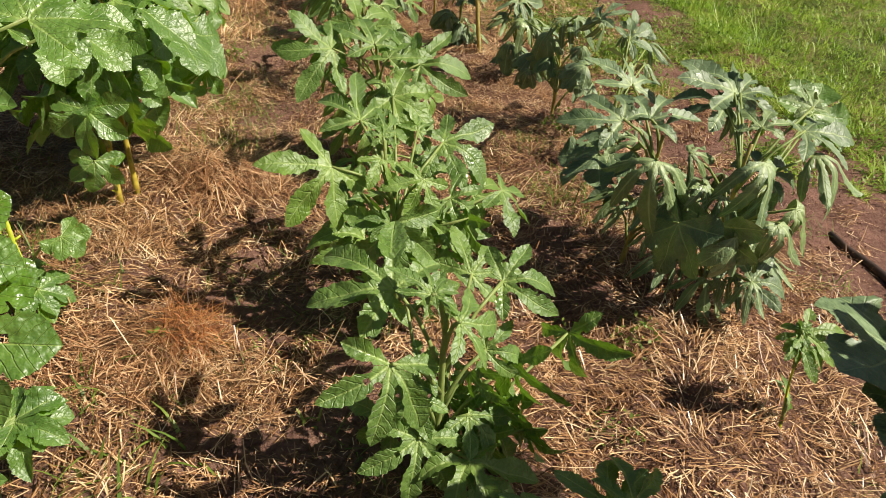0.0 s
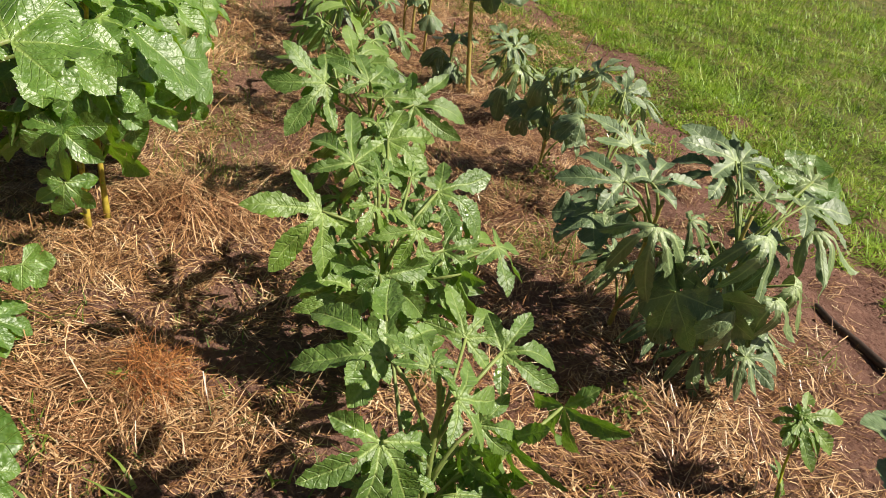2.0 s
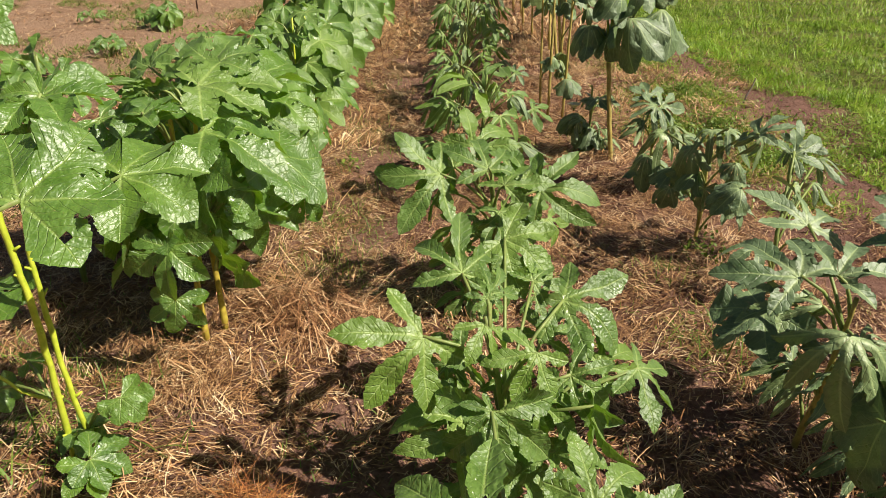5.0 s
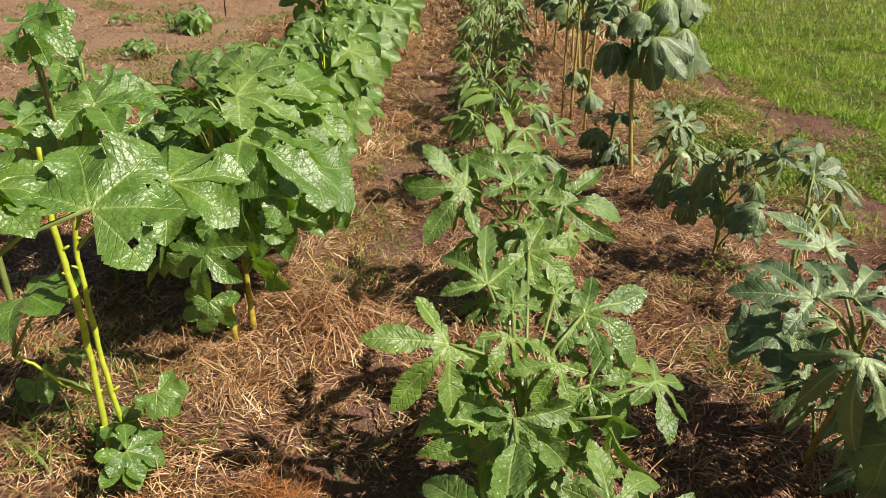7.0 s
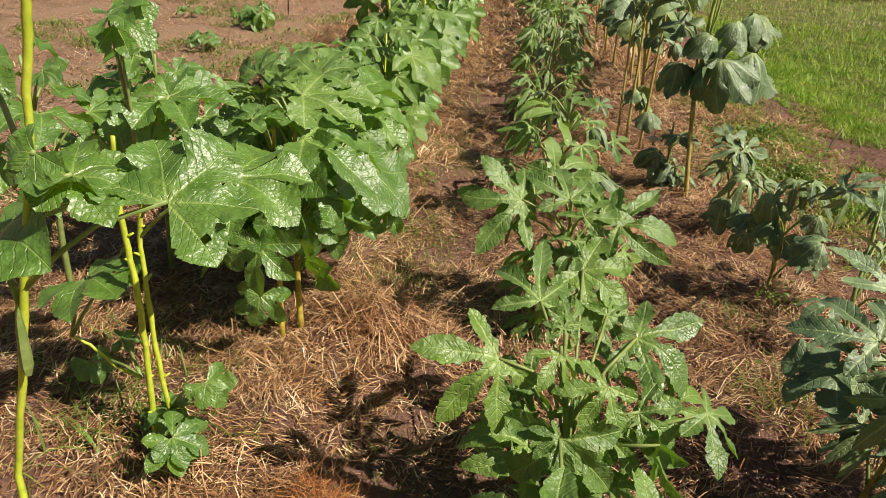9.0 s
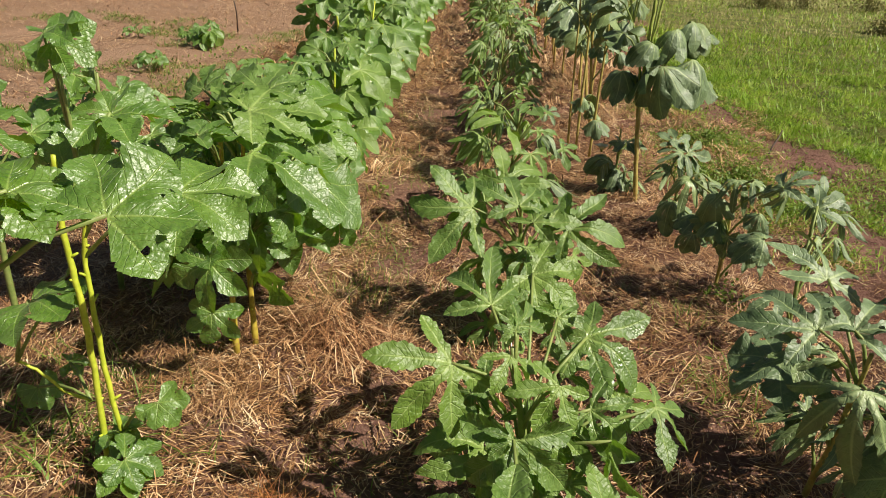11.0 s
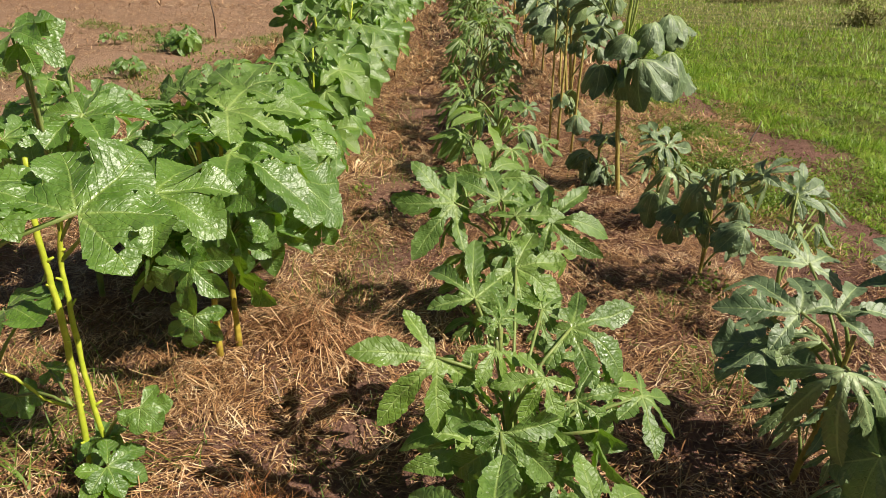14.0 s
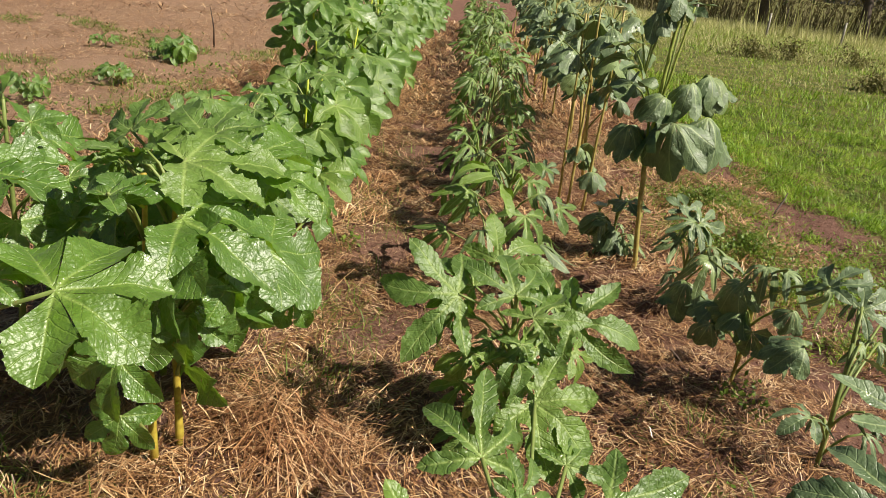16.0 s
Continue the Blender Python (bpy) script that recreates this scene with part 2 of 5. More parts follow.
def ground_material():
    m, nt, p = node_mat("field_soil")
    pos = nt.nodes.new("ShaderNodeNewGeometry").outputs["Position"]
    dot = nt.nodes.new("ShaderNodeVectorMath")
    dot.operation = "DOT_PRODUCT"
    nt.links.new(pos, dot.inputs[0])
    dot.inputs[1].default_value = (ACROSS[0], ACROSS[1], 0)
    v = mathn(nt, "ADD", dot.outputs["Value"], mathn(nt, "MULTIPLY", mathn(nt, "SUBTRACT", noise_fac(nt, pos, 1.3, 4), 0.5), 0.9))
    grain = noise_fac(nt, pos, 45.0, 6, 0.7)
    clod = noise_fac(nt, pos, 6.0, 5)
    soil = mix(nt, ramp(nt, clod, 0.3, 0.7), (0.112, 0.052, 0.040), (0.265, 0.137, 0.102))
    soil = mix(nt, mathn(nt, "MULTIPLY", ramp(nt, grain, 0.4, 0.75), 0.5), soil, (0.42, 0.25, 0.19))
    litter = mix(nt, ramp(nt, grain, 0.35, 0.65), (0.08, 0.039, 0.028), (0.36, 0.207, 0.145))
    inside = mathn(nt, "MULTIPLY", ramp(nt, v, -7.5, -5.0), mathn(nt, "SUBTRACT", 1.0, ramp(nt, v, 1.6, 2.0)))
    cover = mathn(nt, "MULTIPLY", inside, ramp(nt, noise_fac(nt, pos, 2.6, 5), 0.36, 0.58))
    col = mix(nt, mathn(nt, "MULTIPLY", cover, 0.75), soil, litter)
    col = mix(nt, mathn(nt, "MULTIPLY", mathn(nt, "SUBTRACT", 1.0, ramp(nt, v, -2.4, -1.5)), 0.65), col, (0.44, 0.29, 0.185))
    turf = mix(nt, ramp(nt, noise_fac(nt, pos, 3.0, 6), 0.35, 0.65), (0.06, 0.09, 0.02), (0.24, 0.21, 0.075))
    col = mix(nt, ramp(nt, v, GRASS_EDGE + 0.3, GRASS_EDGE + 0.6), col, turf)
    nt.links.new(col, p.inputs["Base Color"])
    p.inputs["Roughness"].default_value = 0.95
    p.inputs["Specular IOR Level"].default_value = 0.2
    bump = add(nt, "ShaderNodeBump", Strength=0.9, Distance=0.03)
    nt.links.new(mathn(nt, "ADD", grain, clod), bump.inputs["Height"])
    nt.links.new(bump.outputs[0], p.inputs["Normal"])
    return m


# ---- mesh helpers ----
def mesh_of(name, verts, faces, material, smooth=True, uvs=None):
    me = bpy.data.meshes.new(name)
    me.from_pydata([tuple(map(float, v)) for v in verts], [], faces)
    me.materials.append(material)
    if smooth:
        me.polygons.foreach_set("use_smooth", [True] * len(me.polygons))
    if uvs is not None:
        layer = me.uv_layers.new(name="UVMap")
        idx = np.empty(len(me.loops), np.int32)
        me.loops.foreach_get("vertex_index", idx)
        layer.data.foreach_set("uv", np.asarray(uvs, np.float32)[idx].ravel())
    me.update()
    return me


def fast_mesh(name, verts, faces, material, smooth=False):
    """A mesh from whole arrays: verts (n, 3), faces (m, 3 or 4)."""
    me = bpy.data.meshes.new(name)
    k = faces.shape[1]
    me.vertices.add(len(verts))
    me.vertices.foreach_set("co", np.asarray(verts, np.float32).ravel())
    me.loops.add(faces.size)
    me.loops.foreach_set("vertex_index", np.asarray(faces, np.int32).ravel())
    me.polygons.add(len(faces))
    me.polygons.foreach_set("loop_start", np.arange(0, faces.size, k, dtype=np.int32))
    me.polygons.foreach_set("loop_total", np.full(len(faces), k, np.int32))
    if smooth:
        me.polygons.foreach_set("use_smooth", np.ones(len(faces), bool))
    me.materials.append(material)
    me.update(calc_edges=True)
    me.validate()
    return me


def tube(points, radii, sides=7, knobs=0.0, rng=None):
    """A tapered, closed tube along the points, with swollen nodes if asked for."""
    verts, faces = [], []
    pts = [Vector(p) for p in points]
    for i, p in enumerate(pts):
        d = (pts[min(i + 1, len(pts) - 1)] - pts[max(i - 1, 0)]).normalized()
        a = d.orthogonal().normalized() if abs(d.z) < 0.99 else Vector((1, 0, 0))
        if abs(d.z) > 0.3:
            a = (Vector((1, 0, 0)) - d * d.x).normalized()
        b = d.cross(a)
        r = radii[i] * (1 + (knobs * (rng.random() - 0.3) if rng else 0))
        for s in range(sides):
            w = 2 * math.pi * s / sides
            verts.append(p + a * (r * math.cos(w)) + b * (r * math.sin(w)))
    for i in range(len(pts) - 1):
        for s in range(sides):
            n = (s + 1) % sides
            faces.append((i * sides + s, i * sides + n, (i + 1) * sides + n, (i + 1) * sides + s))
    faces.append(tuple(range(sides))[::-1])
    faces.append(tuple(len(verts) - sides + s for s in range(sides)))
    return verts, faces


def joined(pieces):
    verts, faces = [], []
    for v, f in pieces:
        n = len(verts)
        verts += list(v)
        faces += [tuple(i + n for i in face) for face in f]
    return verts, faces


def part(name, me, parent, label="", m=None):
    ob = new(name, me)
    ob.parent = parent
    if m is not None:
        ob.matrix_basis = m
    if label:
        ob["label"] = label
    return ob


# ---- leaves ----
LEAF_FORMS = {
    # lobes (angle, length, half width), depth of the bays, where a lobe is widest, bend of the blade, fold along the ribs, teeth, puckering
    "cut": (((0, 1.0, 0.165), (50, 0.93, 0.155), (-50, 0.93, 0.155), (102, 0.66, 0.12), (-102, 0.66, 0.12)), 0.19, 0.54, (0.35, 1.05), (0.05, 0.60), 0.25, 0.010),
    "mid": (((0, 1.0, 0.22), (50, 0.92, 0.21), (-50, 0.92, 0.21), (102, 0.72, 0.18), (-102, 0.72, 0.18)), 0.34, 0.46, (0.05, 0.60), (0.10, 0.50), 0.16, 0.015),
    "lush": (((0, 1.0, 0.26), (51, 0.95, 0.25), (-51, 0.95, 0.25), (104, 0.80, 0.225), (-104, 0.80, 0.225)), 0.39, 0.40, (0.10, 0.80), (0.20, 0.65), 0.14, 0.011),
    "broad": (((0, 1.0, 0.33), (52, 0.96, 0.32), (-52, 0.96, 0.32), (105, 0.84, 0.29), (-105, 0.84, 0.29)), 0.56, 0.28, (0.05, 0.55), (0.10, 0.50), 0.12, 0.007),
    "wilt": (((0, 1.0, 0.095), (44, 0.97, 0.09), (-44, 0.97, 0.09), (88, 0.80, 0.085), (-88, 0.80, 0.085)), 0.17, 0.48, (0.85, 1.30), (-0.60, 0.10), 0.24, 0.012),
    "hang": (((0, 1.0, 0.23), (47, 0.96, 0.22), (-47, 0.96, 0.22), (94, 0.80, 0.19), (-94, 0.80, 0.19)), 0.44, 0.36, (0.65, 1.10), (-0.65, -0.15), 0.14, 0.018),
}


def leaf_mesh(name, seed, style, fine, material):
    """A palmate okra leaf, one unit from its stalk to the middle tip along +y, face up: five toothed lobes that meet up to the bays between them, each folded along its rib and bent down towards its tip."""
    rng = random.Random(seed)
    lobes, bay, widest, bends, folds, tooth, pucker = LEAF_FORMS[style]
    bay *= rng.uniform(0.85, 1.15)
    bend, fold = rng.uniform(*bends), rng.uniform(*folds)
    lobes = sorted((a + (rng.uniform(-5, 5) if a else 0), length * (rng.uniform(0.88, 1.1) if a else 1), w * rng.uniform(0.88, 1.12), rng.uniform(-0.45, 0.65) * (0.6 + 0.4 * bend), rng.uniform(-0.35, 0.35), rng.uniform(-0.55, 0.55)) for a, length, w in lobes)
    n0, n1, side = (4, 20, 3) if fine else (2, 8, 2)
    tilt, phase = rng.uniform(-0.25, 0.25), rng.random() * 9
    bites = [(rng.uniform(-0.7, 0.7), rng.uniform(-0.1, 0.85), rng.uniform(0.012, 0.038)) for _ in range(rng.randint(1, 8))] if fine else []
    verts, uvs, faces, tip = [], [], [], (1.0, 0.0)
    for i, (angle, length, wide, more, sway, twist) in enumerate(lobes):
        gap = [radians(min(32, abs(lobes[j][0] - angle) / 2)) if 0 <= j < 5 else radians(29) for j in (i - 1, i + 1)]
        out = Vector((math.sin(radians(angle)), math.cos(radians(angle)), 0))
        across = Vector((out.y, -out.x, 0))
        first, at, last, teeth = len(verts), Vector((0, 0, 0)), 0.0, [rng.random(), rng.random()]
        count = rng.randint(6, 8) if style in ("cut", "wilt") else rng.randint(7, 10)
        ragged = [[rng.uniform(0.55, 1.25) for _ in range(12)] for _ in range(2)]
        for j in range(n0 + n1 + 1):
            s = bay * j / n0 if j <= n0 else bay + (length - bay) * (j - n0) / n1
            turn = bend * (min(1.0, s / 0.4) if style in ("wilt", "hang") else s) + more * max(0.0, s - bay) * 1.6
            at = at + (out * math.cos(turn) - Vector((0, 0, math.sin(turn)))) * (s - last)
            at = at + across * sway * max(0.0, s - bay) * (s - last) * 2
            last = s
            reach = at.xy.length
            t = max(0.0, (s - bay) / (length - bay))
            for k in range(-side, side + 1):
                g = 0 if k < 0 else 1
                start = bay * math.tan(gap[g])
                peak = max(wide, start * 0.72)
                if j <= n0:
                    w = reach * math.tan(gap[g])
                elif t < widest:
                    f = t / widest
                    dip = start * (1 - 0.38 * math.sin(min(1, f * 2) * math.pi) * (1 if style in ("cut", "wilt", "mid") else 0.4))
                    w = dip + (peak - dip) * f * f * (3 - 2 * f)
                else:
                    w = peak * max(0.0, 1 - ((t - widest) / (1 - widest)) ** 1.85) ** 0.85
                q = w * k / side
                if j > n0 and 0 < t < 1:
                    saw = t * count + teeth[g]
                    q *= 1 + tooth * (ragged[g][int(saw) % 12] * (1 - saw % 1.0) - 0.45) * (abs(k) / side) ** 3 * (1 if j > n0 + 1 else 0.3)
                lift = fold * abs(q) * min(1.0, 0.25 + s / bay * 0.75) + twist * q * min(1.0, 2.5 * t)
                p = at + across * q * math.cos(min(1.0, abs(fold)) * 0.6) + Vector((0, 0, lift))
                rib = math.sin((s - abs(q) * 0.95) * 2 * math.pi * 8.5 + 1.2)
                e = abs(k) / side
                p.z += pucker * rib * min(1, abs(q) * 9) * (0.5 + 0.5 * e) + 0.9 * pucker * math.sin(s * 21 + phase + i * 2.1 + g * 1.3) * e * e * min(1.0, t * 4)
                p.z += 0.085 * noise.noise((p.x * 2.6, p.y * 2.6, seed * 3.7)) + 1.3 * pucker * noise.noise((p.x * 10, p.y * 10, seed * 1.7)) + tilt * p.x * 0.3
                verts.append(p)
                uvs.append((q, s))
            if angle == 0 and j == n0 + n1:
                tip = (verts[-1].y, verts[-1].z)
        cols = 2 * side + 1
        for j in range(n0 + n1):
            for k in range(cols - 1):
                a = first + j * cols + k
                c = (verts[a] + verts[a + cols + 1]) / 2
                if j > 2 and any((c.x - bx) ** 2 + (c.y - by) ** 2 < br * br for bx, by, br in bites):
                    continue
                faces.append((a, a + 1, a + cols + 1, a + cols))
    scale = 1 / max(0.25, tip[0])
    me = mesh_of(name, [v * scale for v in verts], faces, material, True, uvs)
    return me, -tip[1] * scale


LEAVES = {}
for style, material in (("cut", FINGER), ("mid", FINGER), ("limp", FINGER), ("fan", SILVER), ("wilt", SILVER), ("hang", SILVER), ("broad", BROAD), ("lush", BROAD), ("shade", SILVER)):
    for fine in (True, False):
        LEAVES[style, fine] = [leaf_mesh(f"{style}_leaf", 11 * n + 5, {"limp": "wilt", "fan": "cut", "shade": "broad"}.get(style, style), fine, material) for n in range(8 if fine else 6)]


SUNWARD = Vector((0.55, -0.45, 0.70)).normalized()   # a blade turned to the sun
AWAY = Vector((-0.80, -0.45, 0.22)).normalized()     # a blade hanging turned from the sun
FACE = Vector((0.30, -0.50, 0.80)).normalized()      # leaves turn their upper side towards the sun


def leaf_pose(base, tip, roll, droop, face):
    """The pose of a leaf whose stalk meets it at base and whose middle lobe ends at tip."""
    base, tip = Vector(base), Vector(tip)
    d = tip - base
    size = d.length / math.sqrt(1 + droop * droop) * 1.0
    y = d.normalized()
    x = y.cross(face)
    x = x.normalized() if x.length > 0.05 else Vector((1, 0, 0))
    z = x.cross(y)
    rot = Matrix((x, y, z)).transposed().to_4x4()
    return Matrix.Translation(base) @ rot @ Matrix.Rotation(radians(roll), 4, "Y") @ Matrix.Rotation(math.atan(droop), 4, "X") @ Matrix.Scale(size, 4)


class Plant:
    """An okra plant: an Empty at its base, its stems, and leaves on stalks."""

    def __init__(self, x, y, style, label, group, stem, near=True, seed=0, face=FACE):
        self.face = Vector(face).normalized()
        self.rng = random.Random(seed)
        self.base = Vector((x, y, float(ground_height(x, y)) - 0.015))
        self.ob = tagged(new("okra_plant"), label, "okra plant", group)
        self.ob.matrix_basis = Matrix.Translation(self.base)
        self.style, self.stem_mat, self.near, self.lines = style, stem, near, []

    def stem(self, points, r0, r1, material=None):
        """A stem through world points, from thick to thin."""
        pts, n = [Vector(p) for p in points], len(points)
        fine = []
        for i in range(n - 1):
            for k in range(5 if self.near else 3):
                f = k / (5 if self.near else 3)
                p = pts[i].lerp(pts[i + 1], f)
                w = 0.002 if self.near else 0.0
                fine.append(p + Vector((self.rng.uniform(-w, w), self.rng.uniform(-w, w), 0)))
        fine.append(pts[-1])
        radii = [r0 + (r1 - r0) * i / (len(fine) - 1) for i in range(len(fine))]
        self.lines.append(fine)
        v, f = tube([p - self.base for p in fine], radii, 8 if self.near else 5, 0.22, self.rng)
        part("stem", mesh_of("stem", v, f, material or self.stem_mat), self.ob)
        if not (self.near and self.stem_mat is STEM_YELLOW and r0 > 0.008):
            return
        # short stubs where lower leaves have been picked
        turn, last = self.rng.uniform(0, 6.283), 0.0
        for p, q in zip(fine, fine[1:]):
            last += (q - p).length
            if last > 0.06 and p.z > 0.08:
                last, turn = 0.0, turn + 2.4
                out = Vector((math.cos(turn), math.sin(turn), 0.6)) * self.rng.uniform(0.012, 0.026)
                v, f = tube([p - self.base, p - self.base + out * 0.6, p - self.base + out], [0.0065, 0.004, 0.0032], 5)
                part("stub", mesh_of("stub", v, f, STEM_YELLOW), self.ob)

    def leaf(self, base, tip, roll=0.0, style=None, kind=None, face=None):
        base, tip = Vector(base), Vector(tip)
        rng = self.rng
        style = style or self.style
        if base.z - tip.z < 0.45 * (tip - base).length:
            # a blade that does not hang is spread flat
            style = {"wilt": "fan", "limp": "cut", "hang": "fan"}.get(style, style)
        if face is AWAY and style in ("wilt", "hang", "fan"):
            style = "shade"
        choices = LEAVES[style, self.near]
        me, droop = choices[rng.randrange(len(choices)) if kind is None else kind % len(choices)]
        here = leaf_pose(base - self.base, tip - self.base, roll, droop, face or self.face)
        part("leaf", me, self.ob, "", here)
        # the stalk, from the stem up to the blade
        line = min(self.lines, key=lambda ln: min((p - base).xy.length for p in ln))
        want = base.z - 0.1 - 0.45 * min((p - base).xy.length for p in line)
        at = min(line, key=lambda p: abs(p.z - max(want, self.base.z + 0.04)))
        mid = at.lerp(base, 0.55) + Vector((0, 0, 0.03))
        v, f = tube([p - self.base for p in (at, at.lerp(mid, 0.5) + Vector((0, 0, 0.008)), mid, base)], [0.0065, 0.005, 0.0045, 0.004], 6 if self.near else 4)
        part("stalk", mesh_of("stalk", v, f, STEM_GREEN), self.ob)

    def fill(self, count, z0, z1, size, reach, face=None):
        """Smaller leaves round the stems between two heights."""
        rng, turn = self.rng, self.rng.uniform(0, 360)
        for _ in range(count):
            z = rng.uniform(z0, z1)
            line = rng.choice(self.lines)
            at = min(line, key=lambda p: abs(p.z - z))
            turn += 137.5
            out = Vector((math.cos(radians(turn)), math.sin(radians(turn)), 0))
            b = Vector((at.x, at.y, z)) + out * reach * rng.uniform(0.5, 1.1)
            drop = radians(rng.uniform(20, 65))
            self.leaf(b, b + (out * math.cos(drop) - Vector((0, 0, math.sin(drop)))) * size * rng.uniform(0.75, 1.15), rng.uniform(-20, 20), face=face)

    def flower(self, at, size=0.045):
        """A pale, half-open flower: a green cup and five overlapping petals."""
        at = Vector(at) - self.base
        v, f = tube([at + Vector((0, 0, h * size)) for h in (-0.35, -0.12, 0.05)], [0.004, 0.16 * size, 0.22 * size], 8)
        cup = part("flower", mesh_of("flower", v, f, STEM_GREEN), self.ob, "pale cream flower in a green cup")
        for k in range(5):
            a = 2 * math.pi * k / 5
            out, side = Vector((math.cos(a), math.sin(a), 0)), Vector((-math.sin(a), math.cos(a), 0))
            grid = [at + out * size * f * 0.75 + Vector((0, 0, size * (0.9 * f - 0.25 * f * f))) + side * size * g * (0.15 + 0.55 * f) for f in (0, 0.4, 0.75, 1.0) for g in (-1, 0, 1)]
            part("petal", mesh_of("petal", grid, [(3 * i + j, 3 * i + j + 1, 3 * i + j + 4, 3 * i + j + 3) for i in range(3) for j in range(2)], PETAL), cup, "pale cream petal")

    def pod(self, at, length=0.10, tilt=(0.1, 0.0)):
        """An upright ribbed pod, thick at the foot and pointed."""
        at = Vector(at) - self.base
        pts = [at + Vector((tilt[0] * f, tilt[1] * f, f)) * length for f in (0, 0.12, 0.35, 0.65, 0.88, 1.0)]
        v, f = tube(pts, [0.006, 0.011, 0.0105, 0.008, 0.0045, 0.001], 5)
        part("pod", mesh_of("pod", v, f, STEM_GREEN, False), self.ob, "pale green ribbed pod")

    def done(self):
        return self.ob


def wild_plant(x, y, height, leaves, size, styles, label, group, stem, seed, near=False, low=0.25, spread=0.22):
    """A whole plant grown by rule: leaves set round the stem, drooping more the lower they sit."""
    rng = random.Random(seed)
    styles = styles.split()
    p = Plant(x, y, styles[0], label, group, stem, near, seed)
    lean = Vector((rng.uniform(-0.12, 0.12), rng.uniform(-0.12, 0.12), 0)) * height
    top = p.base + Vector((0, 0, height)) + lean
    p.stem([p.base, p.base.lerp(top, 0.5) + Vector((rng.uniform(-0.02, 0.02), rng.uniform(-0.02, 0.02), 0)), top], 0.007 + 0.006 * height, 0.005)
    turn = rng.uniform(0, 360)
    for i in range(leaves):
        f = low + (1 - low) * (i + rng.random() * 0.6) / leaves
        turn += 137.5 + rng.uniform(-20, 20)
        a = radians(turn)
        out = Vector((math.cos(a), math.sin(a), 0))
        at = p.base.lerp(top, f)
        s = size * rng.uniform(0.7, 1.1) * (1.0 if f < 0.85 else 0.55)
        reach = spread * rng.uniform(0.6, 1.2) * (1.15 - 0.6 * f)
        b = at + out * reach + Vector((0, 0, reach * 0.45))
        drop = radians(rng.uniform(8, 45) + 25 * (1 - f))
        side = Vector((-out.y, out.x, 0)) * rng.uniform(-0.35, 0.35)
        t = b + ((out + side).normalized() * math.cos(drop) - Vector((0, 0, math.sin(drop)))) * s
        p.leaf(b, t, rng.uniform(-22, 22), rng.choice(styles))
    return p.done()


# ---- ground ----
def build_ground():
    def axis(lo, hi, step, far):
        mid = np.arange(lo, hi + step / 2, step)
        grow = step * 1.35 ** np.arange(1, 34)
        right = hi + np.cumsum(grow)
        left = lo - np.cumsum(grow)
        return np.concatenate([left[left > -far][::-1], mid, right[right < far]])
    xs, ys = axis(-3.2, 3.4, 0.04, 900), axis(-0.4, 8.0, 0.04, 900)
    X, Y = np.meshgrid(xs, ys)
    Z = ground_height(X, Y)
    n = len(xs)
    i, j = np.meshgrid(np.arange(n - 1), np.arange(len(ys) - 1))
    a = (j * n + i).ravel()
    faces = np.stack([a, a + 1, a + 1 + n, a + n], 1)
    me = fast_mesh("ground", np.stack([X.ravel(), Y.ravel(), Z.ravel()], 1), faces, ground_material(), True)
    tagged(new("ground", me), "red-brown field soil with dry straw litter, turning to turf", "ground", kind="structure")


build_ground()


def strips(name, x, y, z, heading, pitch, length, width, bend, material, label, category, segs=2, curl=None):
    """Many thin bent strips in one mesh: straw lying about, or blades of grass."""
    n = len(x)
    up = np.sin(pitch)
    flat = np.cos(pitch)
    d = np.stack([np.cos(heading) * flat, np.sin(heading) * flat, up], 1)
    side = np.stack([-np.sin(heading), np.cos(heading), np.zeros(n)], 1)
    p0 = np.stack([x, y, z], 1)
    rows = []
    for k in range(segs + 1):
        f = k / segs
        c = p0 + d * (length * f)[:, None]
        c[:, 2] += bend * f * f
        c[:, :2] += np.stack([np.cos(heading), np.sin(heading)], 1) * (np.abs(bend) * 0.6 * f * f)[:, None]
        if curl is not None:
            c += side * (curl * f * f)[:, None]
        w = width * ((1 - 0.85 * f) if not name.startswith("straw") else 1.0)
        rows += [c - side * w[:, None] / 2, c + side * w[:, None] / 2]
    verts = np.stack(rows, 1).reshape(-1, 3)
    per = 2 * (segs + 1)
    base = np.arange(n)[:, None] * per
    faces = np.concatenate([base + np.array([[2 * k, 2 * k + 1, 2 * k + 3, 2 * k + 2]]) for k in range(segs)], 0)
    return tagged(new(name, fast_mesh(name, verts, faces, material)), label, category, kind="stuff")


R = np.random.default_rng(7)


def scatter_field(n, u0, u1, v0, v1, power=1.0):
    u = u0 + (u1 - u0) * R.random(n) ** power
    v = v0 + (v1 - v0) * R.random(n)
    return u * ALONG[0] + v * ACROSS[0], u * ALONG[1] + v * ACROSS[1], v


